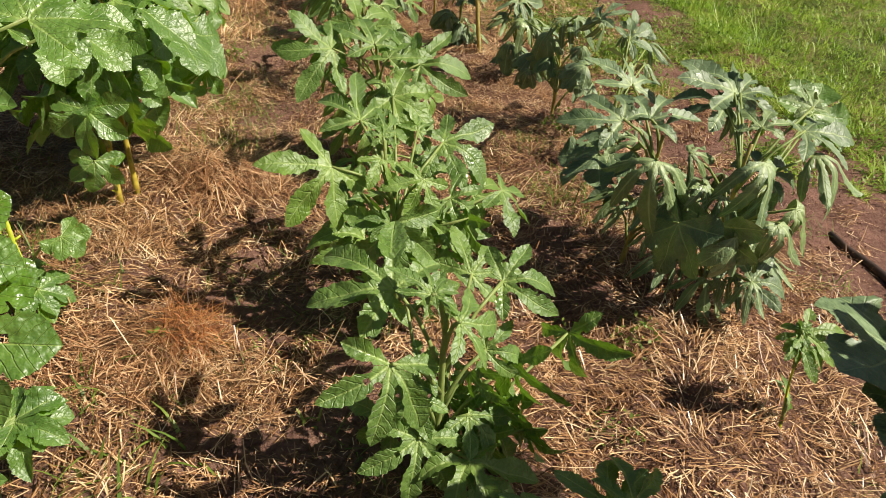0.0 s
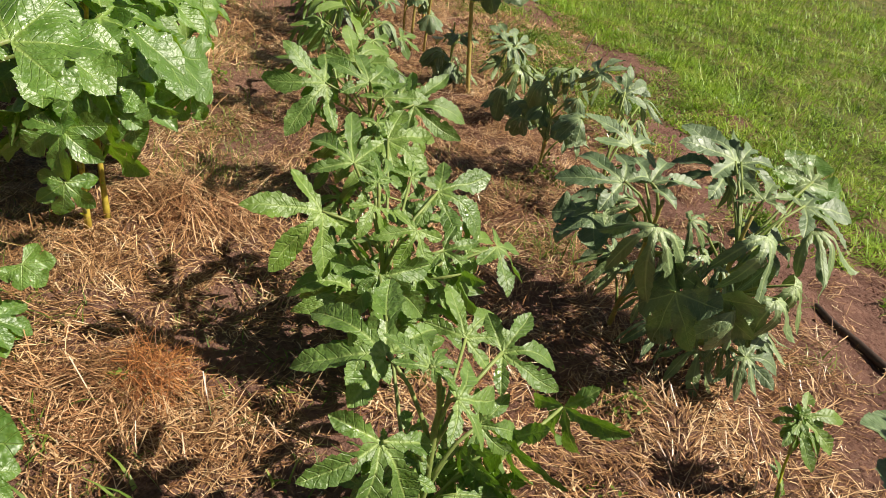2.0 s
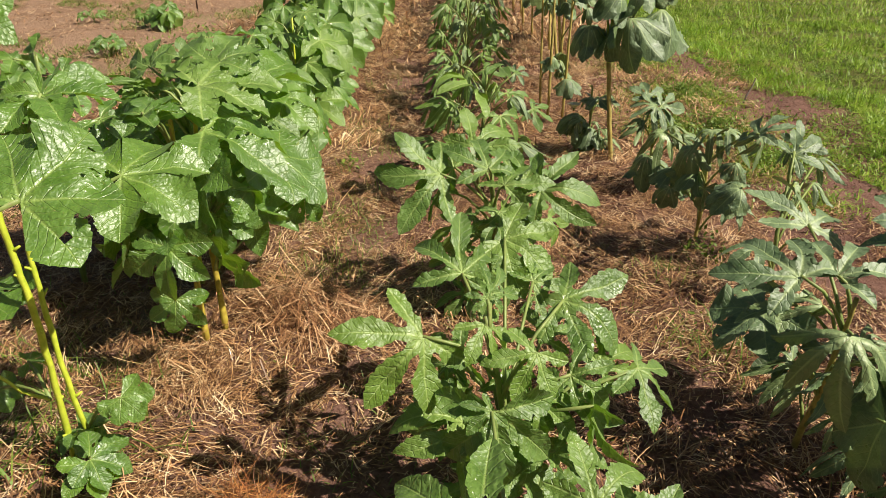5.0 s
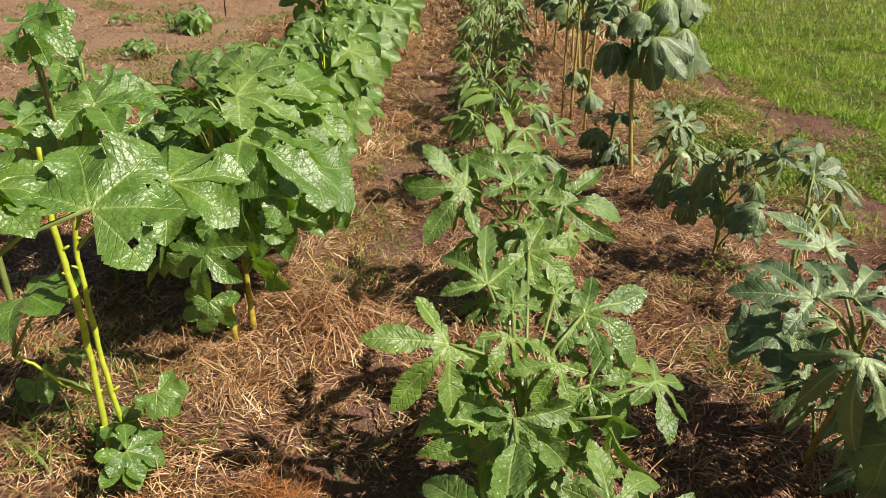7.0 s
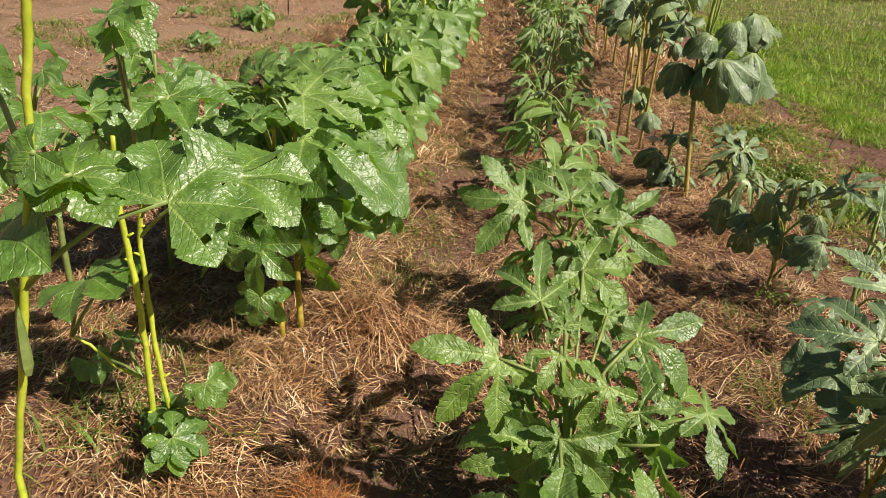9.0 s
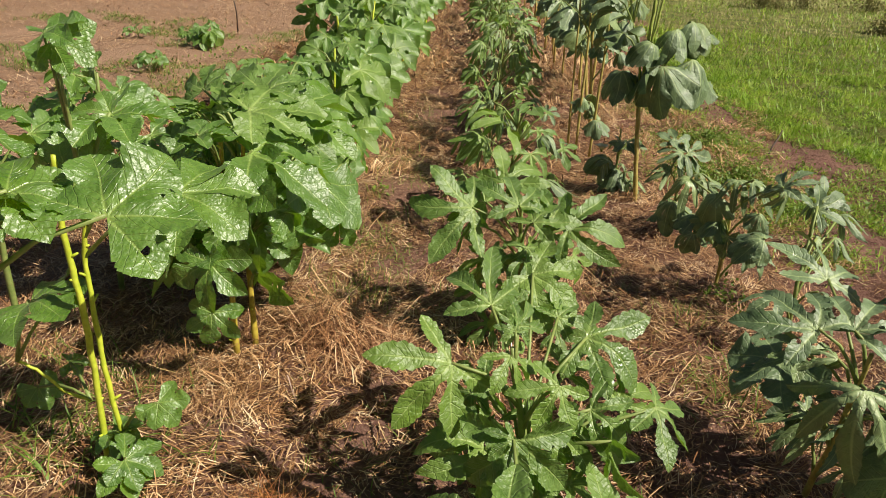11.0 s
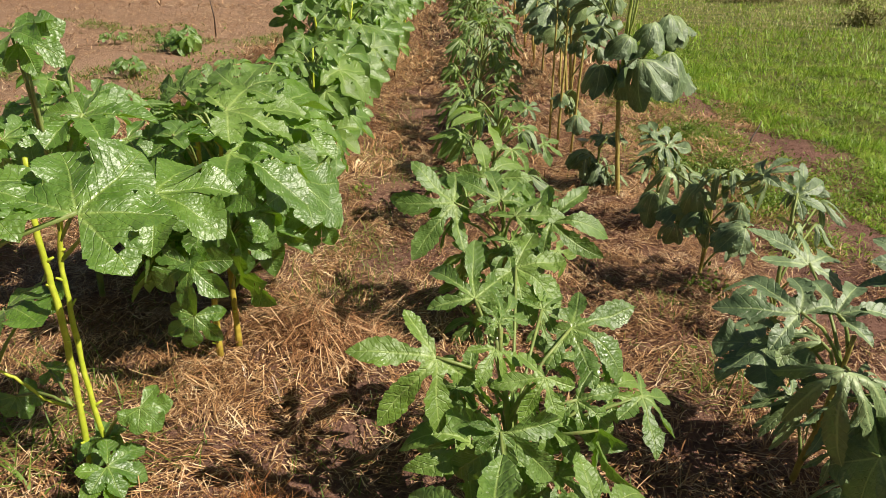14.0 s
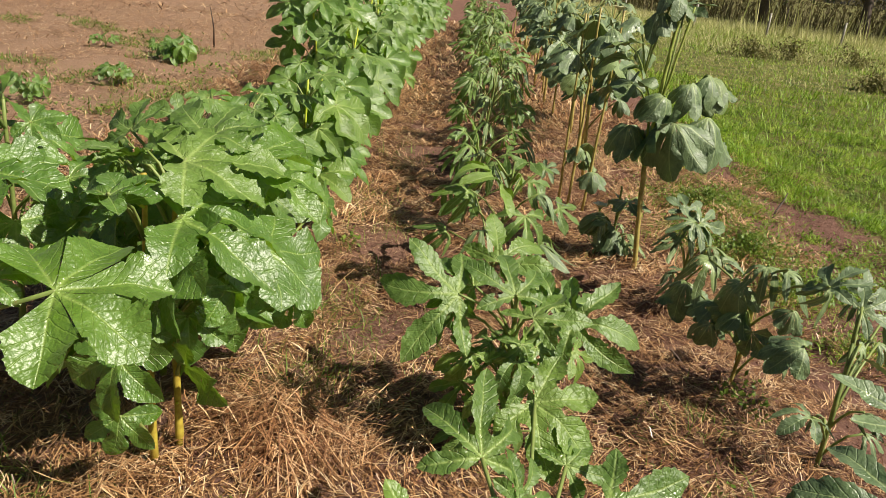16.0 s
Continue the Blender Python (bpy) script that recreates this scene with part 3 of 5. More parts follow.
def straw_mulch():
    for count, u0, u1, lo, hi, w0, w1, segs in ((62000, -0.3, 4.6, 0.030, 0.085, 0.0014, 0.0040, 3), (70000, -0.3, 4.6, 0.012, 0.05, 0.0014, 0.0042, 1), (30000, -2.6, -0.3, 0.03, 0.13, 0.002, 0.005, 1), (90000, 4.6, 10.0, 0.03, 0.11, 0.003, 0.0065, 1)):
        x, y, v = scatter_field(count, u0, u1, -2.3, 2.9)
        if u1 < 0:
            u, v = -0.3 - np.abs(R.normal(0, 2.2, count)), R.uniform(-2.6, 2.9, count)
            x, y = field(u, v)
        keep = (value_noise(x, y, 0.5, 9) * 0.6 + value_noise(x, y, 0.16, 10) * 0.5 + 0.12 * R.random(len(x))) > 0.39 + 0.5 * np.clip(v - 1.8, 0, 0.9) - 0.16 * np.exp(-((v - 1.4) / 0.35) ** 2) + 0.08 * np.exp(-((v + 0.05) / 0.3) ** 2)
        x, y = x[keep], y[keep]
        n = len(x)
        L = R.uniform(lo, hi, n) * np.where(R.random(n) < 0.10, 1.9, 1.0)
        lie = 9.0 * value_noise(x, y, 0.32, 33) + R.normal(0, 0.75, n)
        strips("straw_mulch", x, y, ground_height(x, y) + R.uniform(0.001, 0.026, n), lie, R.normal(0.06, 0.24, n), L, R.uniform(w0, w1, n), R.normal(0, 0.012, n), STRAW, "pale dry straw strewn over red soil", "straw mulch", segs, L * R.normal(0, 0.36, n))


straw_mulch()


def chaff():
    """Short broken bits of straw between the longer stalks."""
    x, y, v = scatter_field(70000, -0.3, 5.0, -1.9, 2.3)
    keep = value_noise(x, y, 0.2, 12) + 0.5 * R.random(len(x)) > 0.35 + 0.5 * np.clip(v - 1.7, 0, 0.8)
    x, y = x[keep], y[keep]
    n = len(x)
    strips("straw_chaff", x, y, ground_height(x, y) + R.uniform(0.001, 0.012, n), R.uniform(0, 6.283, n), R.normal(0.1, 0.3, n), R.uniform(0.008, 0.035, n), R.uniform(0.001, 0.003, n), np.zeros(n), STRAW, "short broken bits of straw on soil", "straw chaff", 1)


chaff()


def far_litter():
    u, v = np.concatenate([R.uniform(0, 15, 68000), -np.abs(R.normal(0, 2.5, 6000))]), -1.7 - 6.8 * R.random(74000)
    x, y = field(u, v)
    keep = value_noise(x, y, 0.8, 22) + 0.6 * value_noise(x, y, 0.25, 23) + 0.3 * R.random(len(x)) > 0.55
    x, y = x[keep], y[keep]
    n = len(x)
    strips("straw_mulch", x, y, ground_height(x, y) + R.uniform(0.002, 0.02, n), R.uniform(0, 6.283, n), R.normal(0.05, 0.2, n), R.uniform(0.03, 0.11, n), R.uniform(0.003, 0.0075, n), R.normal(0, 0.01, n), STRAW, "thin dry straw litter on bare soil", "straw mulch", 1)


far_litter()


def open_field_litter():
    x, y, v = scatter_field(46000, 14.0, 44.0, -30.0, -1.6)
    keep = value_noise(x, y, 1.6, 17) + 0.5 * R.random(len(x)) > 0.45
    x, y = x[keep], y[keep]
    n = len(x)
    strips("straw_litter", x, y, R.uniform(0.002, 0.02, n), R.uniform(0, 6.283, n), R.normal(0.08, 0.2, n), R.uniform(0.06, 0.20, n), R.uniform(0.012, 0.025, n), R.normal(0, 0.01, n), STRAW, "thin straw litter over the open field", "straw litter", 1)


open_field_litter()


def open_field_weeds():
    x, y, v = scatter_field(60000, 2.5, 12.0, -7.5, -1.9)
    keep = value_noise(x, y, 0.7, 18) + 0.5 * value_noise(x, y, 0.2, 19) + 0.12 * np.exp(-((v + 2.6) / 0.7) ** 2) > 0.96
    x, y = x[keep], y[keep]
    n = len(x)
    L = R.uniform(0.03, 0.10, n)
    strips("low_weeds", x, y, ground_height(x, y), R.uniform(0, 6.283, n), R.uniform(0.2, 1.3, n), L, R.uniform(0.005, 0.014, n), -L * R.uniform(0.1, 0.5, n), WEED, "patches of low green weeds on open soil", "weeds")


open_field_weeds()


def back_litter():
    x, y, v = scatter_field(36000, 8.0, 19.0, -2.2, 2.2)
    n = len(x)
    strips("straw_mulch", x, y, ground_height(x, y) + R.uniform(0.002, 0.03, n), R.uniform(0, 6.283, n), R.normal(0.1, 0.25, n), R.uniform(0.05, 0.18, n), R.uniform(0.006, 0.014, n), R.normal(0, 0.01, n), STRAW, "dry straw between the far rows", "straw mulch", 1)


back_litter()


def green_sprouts():
    x, y, v = scatter_field(36000, -2.5, 10.0, -2.0, 2.3, 1.0)
    lane = np.exp(-((v + 0.22) / 0.14) ** 2) + 0.6 * np.exp(-((v - 0.88) / 0.2) ** 2)
    keep = value_noise(x, y, 0.45, 15) + 0.45 * value_noise(x, y, 0.12, 16) + 0.28 * lane > 0.90
    x, y = x[keep], y[keep]
    n = len(x)
    L = R.uniform(0.02, 0.09, n)
    strips("green_sprouts", x, y, ground_height(x, y), R.uniform(0, 6.283, n), R.uniform(0.3, 1.3, n), L, R.uniform(0.002, 0.005, n), -L * R.uniform(0.1, 0.5, n), WEED, "fine green grass sprouting through straw", "sprouts")


green_sprouts()


def soil_clods():
    """Crumbs and clods of soil, each a small uneven lump."""
    n = 10000
    x, y, v = scatter_field(n, -2.0, 8.0, -2.3, 2.9, 1.0)
    size = R.uniform(0.002, 0.007, n) * np.where(R.random(n) < 0.03, 2.2, 1.0)
    shape = np.array([[1, 0, 0], [0, 1, 0], [-1, 0, 0], [0, -1, 0], [0, 0, 0.8], [0, 0, -0.6]])
    verts = shape[None] * R.uniform(0.6, 1.3, (n, 6, 1)) * size[:, None, None] + np.stack([x, y, ground_height(x, y) + size * 0.3], 1)[:, None]
    tri = np.array([[0, 1, 4], [1, 2, 4], [2, 3, 4], [3, 0, 4], [1, 0, 5], [2, 1, 5], [3, 2, 5], [0, 3, 5]])
    faces = (np.arange(n)[:, None, None] * 6 + tri[None]).reshape(-1, 3)
    tagged(new("soil_clods", fast_mesh("soil_clods", verts.reshape(-1, 3), faces, CLOD, True)), "crumbs and small clods of red-brown soil", "soil clods", kind="stuff")


soil_clods()


def straw_heap(cx, cy, rx, ry, height, n, length, material, name, label):
    """A loose heap of dry stalks, fanned out and draped over its own crown."""
    a, r = R.uniform(0, 6.283, n), np.sqrt(R.random(n))
    x, y = cx + rx * r * np.cos(a), cy + ry * r * np.sin(a)
    z = ground_height(x, y) + height * (1 - r ** 2) * R.uniform(0.4, 1.0, n)
    head = R.normal(-1.0, 1.1, n) + np.where(R.random(n) < 0.3, 3.14, 0.0)
    strips(name, x, y, z, head, R.normal(-0.15, 0.25, n) * np.where(np.cos(head - a) > 0, 1, -0.6), R.uniform(0.3, 1.0, n) * length, R.uniform(0.0013, 0.0036, n), R.normal(-0.02, 0.035, n), material, label, "straw heap", 3, R.normal(0, 0.035, n))


straw_heap(-0.93, 2.75, 0.27, 0.2, 0.075, 2000, 0.17, HEAP_STRAW, "straw_heap", "loose heap of dry golden straw")
straw_heap(-0.88, 1.62, 0.24, 0.2, 0.03, 1200, 0.15, HEAP_STRAW, "straw_heap", "thin spread of pale yellow straw")
straw_heap(-0.6, 1.62, 0.28, 0.18, 0.02, 900, 0.12, STRAW, "straw_heap", "scattered dry straw beside a root clump")
straw_heap(-0.42, 1.6, 0.26, 0.2, 0.015, 900, 0.12, STRAW, "straw_heap", "thin scatter of dry straw on bare soil")
straw_heap(-1.2, 2.3, 0.3, 0.2, 0.04, 900, 0.13, STRAW, "straw_heap", "straw gathered round okra stems")


def root_clump(cx, cy, radius, height, n):
    """A matted mound of curling fibres."""
    a, q = R.uniform(0, 6.283, n), np.sqrt(R.random(n))
    x, y = cx + radius * q * np.cos(a), cy + radius * q * np.sin(a)
    lump = 0.35 + 1.1 * value_noise(x, y, 0.06, 41)
    L = R.uniform(0.03, 0.14, n)
    strips("dry_root_clump", x, y, ground_height(x, y) + height * lump * R.random(n) ** 0.7 * (1 - q ** 2) + 0.004, R.uniform(0, 6.283, n), R.normal(0.15, 0.55, n), L, R.uniform(0.0012, 0.0034, n), -L * R.uniform(0.0, 0.7, n), RED_FIBRE, "tangled clump of rusty red dry roots", "root clump", 3, L * R.normal(0, 0.6, n))


root_clump(-0.655, 1.76, 0.105, 0.12, 620)
root_clump(-0.9, 2.76, 0.08, 0.08, 60)


def grass_verge():
    def blades(n, u1, v1, pu, pv, lo, hi, w0, w1, seed, steep, material, label):
        u = -3 + u1 * R.random(n) ** pu
        v = GRASS_EDGE - 0.1 + v1 * R.random(n) ** pv
        x, y = u * ALONG[0] + v * ACROSS[0], u * ALONG[1] + v * ACROSS[1]
        edge = grass_edge(x * ALONG[0] + y * ALONG[1]) + 0.3 * (value_noise(x, y, 0.6, 20) - 0.5) + 0.25 * (value_noise(x, y, 0.3, seed + 5) - 0.5)
        keep = (v > edge) & (value_noise(x, y, 0.35, seed + 1) + 0.5 * R.random(n) > 0.42)
        x, y = x[keep], y[keep]
        m, far = len(x), np.hypot(x, y)
        tall = value_noise(x, y, 0.55, seed + 2) ** 2 + 0.4 * value_noise(x, y, 0.12, seed + 3)
        L = R.uniform(lo, hi, m) * (0.5 + 1.1 * tall) * (1 + 0.03 * far)
        strips("grass_verge", x, y, ground_height(x, y) - 0.005, R.uniform(0, 6.283, m), R.uniform(steep, 1.45, m), L, R.uniform(w0, w1, m) * (1 + 0.09 * far), -L * R.uniform(0.05, 0.5, m), material, label, "grass", 2 if u1 < 30 else 1)
    def tufts(count, per, u1, v1, pu, pv, lo, hi, seed, label):
        u = -3 + u1 * R.random(count) ** pu
        v = GRASS_EDGE - 0.3 + v1 * R.random(count) ** pv
        x, y = u * ALONG[0] + v * ACROSS[0], u * ALONG[1] + v * ACROSS[1]
        edge = grass_edge(x * ALONG[0] + y * ALONG[1]) + 0.3 * (value_noise(x, y, 0.6, 20) - 0.5) + 0.3 * (value_noise(x, y, 0.3, seed + 5) - 0.5)
        keep = v > edge
        x, y = x[keep], y[keep]
        big = np.repeat(R.uniform(0.5, 1.2, len(x)) * (0.6 + 0.8 * value_noise(x, y, 0.8, seed + 2)), per)
        x, y = np.repeat(x, per), np.repeat(y, per)
        m, far = len(x), np.hypot(x, y)
        a = R.uniform(0, 6.283, m)
        L = R.uniform(lo, hi, m) * big * (1 + 0.03 * far)
        strips("grass_verge", x + 0.02 * np.cos(a), y + 0.02 * np.sin(a), ground_height(x, y) - 0.005, a + R.normal(0, 0.5, m), R.uniform(0.15, 1.25, m), L, R.uniform(0.003, 0.006, m) * (1 + 0.06 * far), -L * R.uniform(0.25, 0.9, m), GRASS, label, "grass", 2)
    def edge_tufts(count, per):
        u = -2.5 + 15 * R.random(count)
        x0, y0 = field(u, GRASS_EDGE)
        v = grass_edge(u) + 0.3 * (value_noise(x0, y0, 0.6, 20) - 0.5) + np.abs(R.normal(0, 0.22, count))
        x, y = field(u, v)
        big = np.repeat(R.uniform(0.4, 1.2, count), per)
        x, y = np.repeat(x, per), np.repeat(y, per)
        m = len(x)
        a = R.uniform(0, 6.283, m)
        L = R.uniform(0.06, 0.17, m) * big
        strips("grass_verge", x + 0.03 * np.cos(a), y + 0.03 * np.sin(a), ground_height(x, y) - 0.005, a + R.normal(0, 0.6, m), R.uniform(0.3, 1.4, m), L, R.uniform(0.004, 0.009, m), -L * R.uniform(0.2, 0.8, m), GRASS, "thicker grass hanging over the edge of the soil", "grass", 2)
    edge_tufts(1700, 14)
    tufts(9500, 11, 13, 6.5, 1.0, 1.35, 0.04, 0.12, 20, "bright green unmown grass in tufts beside the field")
    blades(30000, 17, 6.0, 1.0, 1.3, 0.05, 0.15, 0.004, 0.008, 30, 0.3, GRASS, "taller tufts of green grass in the verge")
    blades(105000, 36, 18.0, 0.8, 0.9, 0.027, 0.08, 0.005, 0.009, 40, 0.15, GRASS, "grass running back to the trees")


grass_verge()


def small_leaves(name, x, y, z, size, material, label, category, kind="stuff", steep=0.6):
    """Many small folded leaves, each two triangles a side, turned at random."""
    n = len(x)
    h, t = R.uniform(0, 6.283, n), R.normal(0.25, steep, n)
    d = np.stack([np.cos(h) * np.cos(t), np.sin(h) * np.cos(t), np.sin(t)], 1)
    side = np.stack([-np.sin(h), np.cos(h), R.normal(0, 0.4, n)], 1)
    p = np.stack([x, y, z], 1)
    s = size[:, None]
    rows = [p, p + d * s * 0.45 + side * s * 0.28 + np.array([0, 0, 0.06]) * s, p + d * s, p + d * s * 0.45 - side * s * 0.28 + np.array([0, 0, 0.06]) * s]
    verts = np.stack(rows, 1).reshape(-1, 3)
    b = np.arange(n)[:, None] * 4
    faces = np.concatenate([b + np.array([[0, 1, 2]]), b + np.array([[0, 2, 3]])], 0)
    return tagged(new(name, fast_mesh(name, verts, faces, material)), label, category, kind=kind)


def low_patch(x, y, name, label):
    """Low creeping weeds: short blades with small leaves between them."""
    n = len(x)
    L = R.uniform(0.025, 0.085, n)
    strips(name, x, y, ground_height(x, y), R.uniform(0, 6.283, n), R.uniform(0.2, 1.3, n), L, R.uniform(0.003, 0.008, n), -L * R.uniform(0.1, 0.6, n), GRASS, label, "weeds")
    x, y = x[::2], y[::2]
    small_leaves(name, x, y, ground_height(x, y) + R.uniform(0, 0.09, len(x)), R.uniform(0.012, 0.030, len(x)), WEED, label, "weeds")


def verge_weeds():
    n = 60000
    u, v = -0.5 + 12 * R.random(n), GRASS_EDGE - 0.2 + 3.2 * R.random(n) ** 1.6
    x, y = field(u, v)
    keep = value_noise(x, y, 0.5, 51) * 0.7 + value_noise(x, y, 0.15, 52) * 0.5 > 0.58 + 0.35 * np.clip(GRASS_EDGE - v, 0, 1)
    low_patch(x[keep], y[keep], "verge_weeds", "low yellow-green weeds along the edge of the grass")
    for cx, cy, r, m in ((0.55, 6.5, 0.5, 5200), (1.2, 5.2, 0.3, 1300), (1.62, 3.5, 0.2, 800), (0.2, 7.6, 0.5, 3000), (0.75, 5.6, 0.4, 3000), (0.45, 5.7, 0.35, 2500), (0.95, 5.0, 0.3, 1500), (1.15, 4.4, 0.25, 700)):
        a, q = R.uniform(0, 6.283, m), r * np.abs(R.normal(0, 0.6, m))
        low_patch(cx + q * np.cos(a), cy + q * np.sin(a), "weed_patch", "patch of low green weeds on bare soil")


verge_weeds()


def grass_tuft(x, y, n, height, spread, width=0.006, label="small tuft of green grass growing through straw"):
    px, py = x + R.normal(0, spread, n), y + R.normal(0, spread, n)
    L = R.uniform(0.5, 1.0, n) * height
    strips("grass_tuft", px, py, ground_height(px, py) - 0.005, R.uniform(0, 6.283, n), R.uniform(0.4, 1.35, n), L, R.uniform(0.6, 1.2, n) * width, -L * R.uniform(0.1, 0.6, n), WEED, label, "grass tuft", 3)


def weed_sprig(x, y, n, size, spread, height, label="small green weed growing through straw"):
    n = n * 2
    px, py = x + R.normal(0, spread, n), y + R.normal(0, spread, n)
    rise = np.exp(-((px - x) ** 2 + (py - y) ** 2) / (2 * spread ** 2))
    small_leaves("weed", px, py, ground_height(px, py) + height * rise * R.uniform(0.1, 1.0, n), R.uniform(0.4, 0.8, n) * size, WEED, label, "weed")


# grass round the yellow-stemmed plants and the near lane
for x, y, n, h, sp, w in ((-0.83, 1.5, 9, 0.17, 0.03, 0.011), (-0.62, 1.27, 12, 0.22, 0.06, 0.014), (-0.74, 1.18, 9, 0.2, 0.05, 0.013), (-0.5, 1.36, 6, 0.16, 0.04, 0.012), (-1.32, 1.92, 22, 0.22, 0.06, 0.009), (-1.42, 1.72, 26, 0.24, 0.08, 0.009), (-1.14, 1.78, 16, 0.18, 0.05, 0.008), (-1.55, 1.85, 26, 0.24, 0.08, 0.008), (-1.05, 1.95, 14, 0.14, 0.05, 0.006), (-0.24, 1.46, 4, 0.13, 0.02, 0.012), (-1.15, 2.02, 12, 0.2, 0.05, 0.008), (-1.45, 2.0, 24, 0.18, 0.08, 0.007), (-1.7, 1.8, 60, 0.16, 0.14, 0.006)):
    grass_tuft(x, y, n, h, sp, w)
# grass between the rows
for x, y, n, h, sp, w in ((-0.97, 2.92, 50, 0.18, 0.09, 0.006), (0.55, 2.82, 70, 0.16, 0.08, 0.006), (1.58, 2.86, 26, 0.12, 0.05, 0.005), (1.52, 2.42, 30, 0.13, 0.05, 0.005), (-1.12, 3.05, 60, 0.15, 0.09, 0.004), (0.52, 2.85, 50, 0.13, 0.08, 0.004), (1.2, 2.75, 40, 0.13, 0.08, 0.005), (-1.5, 2.2, 60, 0.16, 0.12, 0.006), (-1.75, 2.1, 80, 0.18, 0.16, 0.006), (-1.0, 2.85, 36, 0.14, 0.07, 0.004), (0.75, 2.75, 60, 0.12, 0.09, 0.004), (1.0, 2.65, 50, 0.12, 0.08, 0.004)):
    grass_tuft(x, y, n, h, sp, w)
# grass further along the rows
for x, y, n, h, sp, w in ((-0.95, 3.3, 30, 0.14, 0.1, 0.005), (-1.08, 3.9, 40, 0.15, 0.12, 0.006), (-1.38, 4.25, 12, 0.12, 0.03, 0.009), (-1.82, 6.3, 45, 0.18, 0.12, 0.006), (-1.6, 5.2, 36, 0.16, 0.1, 0.005), (-1.16, 3.58, 60, 0.17, 0.1, 0.006), (0.35, 3.37, 40, 0.13, 0.08, 0.005), (-0.98, 3.15, 50, 0.15, 0.1, 0.004), (-1.2, 3.5, 50, 0.15, 0.1, 0.004), (-1.25, 4.6, 60, 0.15, 0.12, 0.004), (-1.45, 5.0, 60, 0.16, 0.12, 0.005)):
    grass_tuft(x, y, n, h, sp, w)
# weeds in the lanes
for x, y, n, size, sp, h in ((0.73, 1.96, 42, 0.035, 0.045, 0.09), (0.62, 1.56, 22, 0.03, 0.05, 0.05), (-0.75, 1.7, 12, 0.035, 0.03, 0.04), (0.1, 2.5, 22, 0.03, 0.04, 0.06), (-0.9, 2.35, 14, 0.022, 0.05, 0.03), (0.5, 2.0, 16, 0.025, 0.04, 0.05), (-1.37, 4.3, 16, 0.05, 0.03, 0.1), (0.2, 2.75, 30, 0.035, 0.05, 0.1), (0.45, 3.0, 26, 0.03, 0.06, 0.05), (0.55, 3.6, 50, 0.045, 0.06, 0.16), (-0.35, 2.35, 14, 0.03, 0.04, 0.05)):
    weed_sprig(x, y, n, size, sp, h)
# weeds on the open field
for x, y, n, size, sp, h in ((-4.6, 7.9, 90, 0.06, 0.3, 0.14), (-4.5, 5.5, 90, 0.06, 0.3, 0.16), (-5.1, 6.9, 50, 0.05, 0.25, 0.12), (-4.0, 6.2, 60, 0.05, 0.3, 0.10), (-4.3, 7.2, 50, 0.05, 0.3, 0.08), (-5.8, 8.6, 36, 0.06, 0.3, 0.10), (-3.4, 5.0, 50, 0.045, 0.25, 0.09), (-6.5, 9.8, 40, 0.07, 0.4, 0.10), (-3.2, 4.0, 40, 0.04, 0.25, 0.08), (-3.9, 7.9, 60, 0.05, 0.35, 0.10)):
    weed_sprig(x, y, n, size, sp, h)


def stick(points, r0, r1, label):
    pts = [Vector((x, y, float(ground_height(x, y)) + z)) for x, y, z in points]
    v, f = tube(pts, [r0 + (r1 - r0) * i / (len(pts) - 1) for i in range(len(pts))], 7, 0.3, random.Random(3))
    tagged(new("stick", mesh_of("stick", v, f, TWIG)), label, "stick")


stick(((1.66, 2.84, 0.008), (1.69, 2.72, 0.012), (1.73, 2.58, 0.01), (1.775, 2.43, 0.012), (1.81, 2.3, 0.008)), 0.014, 0.018, "dark rotting stick lying on bare soil")
stick(((1.0, 6.4, 0.0), (1.02, 6.45, 0.06), (1.06, 6.5, 0.14), (1.08, 6.55, 0.2)), 0.008, 0.004, "leaning dead twig at the grass edge")
stick(((-5.6, 9.6, 0.0), (-5.6, 9.6, 0.25), (-5.65, 9.6, 0.5)), 0.012, 0.005, "upright dead twig on open soil")

# ---- plants by rule ----
BACK_LABELS = {"M": "young okra plant with deeply cut grey-green leaves", "R": "okra plant with drooping dark grey-green leaves", "L": "bushy okra plant with broad bright green leaves"}
for row, v, start, hgt, n, size, style, stem in (("M", 0.42, 4.2, 0.66, 16, 0.20, "limp wilt cut limp", STEM_GREEN), ("R", 1.22, 6.3, 1.15, 17, 0.19, "hang wilt", STEM_BROWN), ("L", -0.66, 3.15, 1.0, 18, 0.24, "lush mid", STEM_YELLOW)):
    rng = random.Random(row)
    u = start
    while u < 17:
        x, y = field(u, v + rng.uniform(-0.1, 0.1))
        wild_plant(x, y, hgt * rng.uniform(0.75, 1.25) * (1.15 if u > 6 else 1), n, size, style, BACK_LABELS[row], f"okra row {row}", stem, rng.randrange(9999), low={"R": 0.45, "M": 0.2, "L": 0.3}[row], spread=0.28 if row == "M" else 0.22)
        u += rng.uniform(0.45, 0.8) * {"L": 0.75, "M": 1.45, "R": 0.9}[row]
wild_plant(-1.95, 2.75, 0.95, 12, 0.2, "lush", "okra plant standing behind the row, partly shaded", "okra row L", STEM_GREEN, 77, True, 0.5)
wild_plant(-2.1, 2.35, 1.0, 11, 0.2, "lush", "okra plant standing behind the row, partly shaded", "okra row L", STEM_GREEN, 78, True, 0.5)

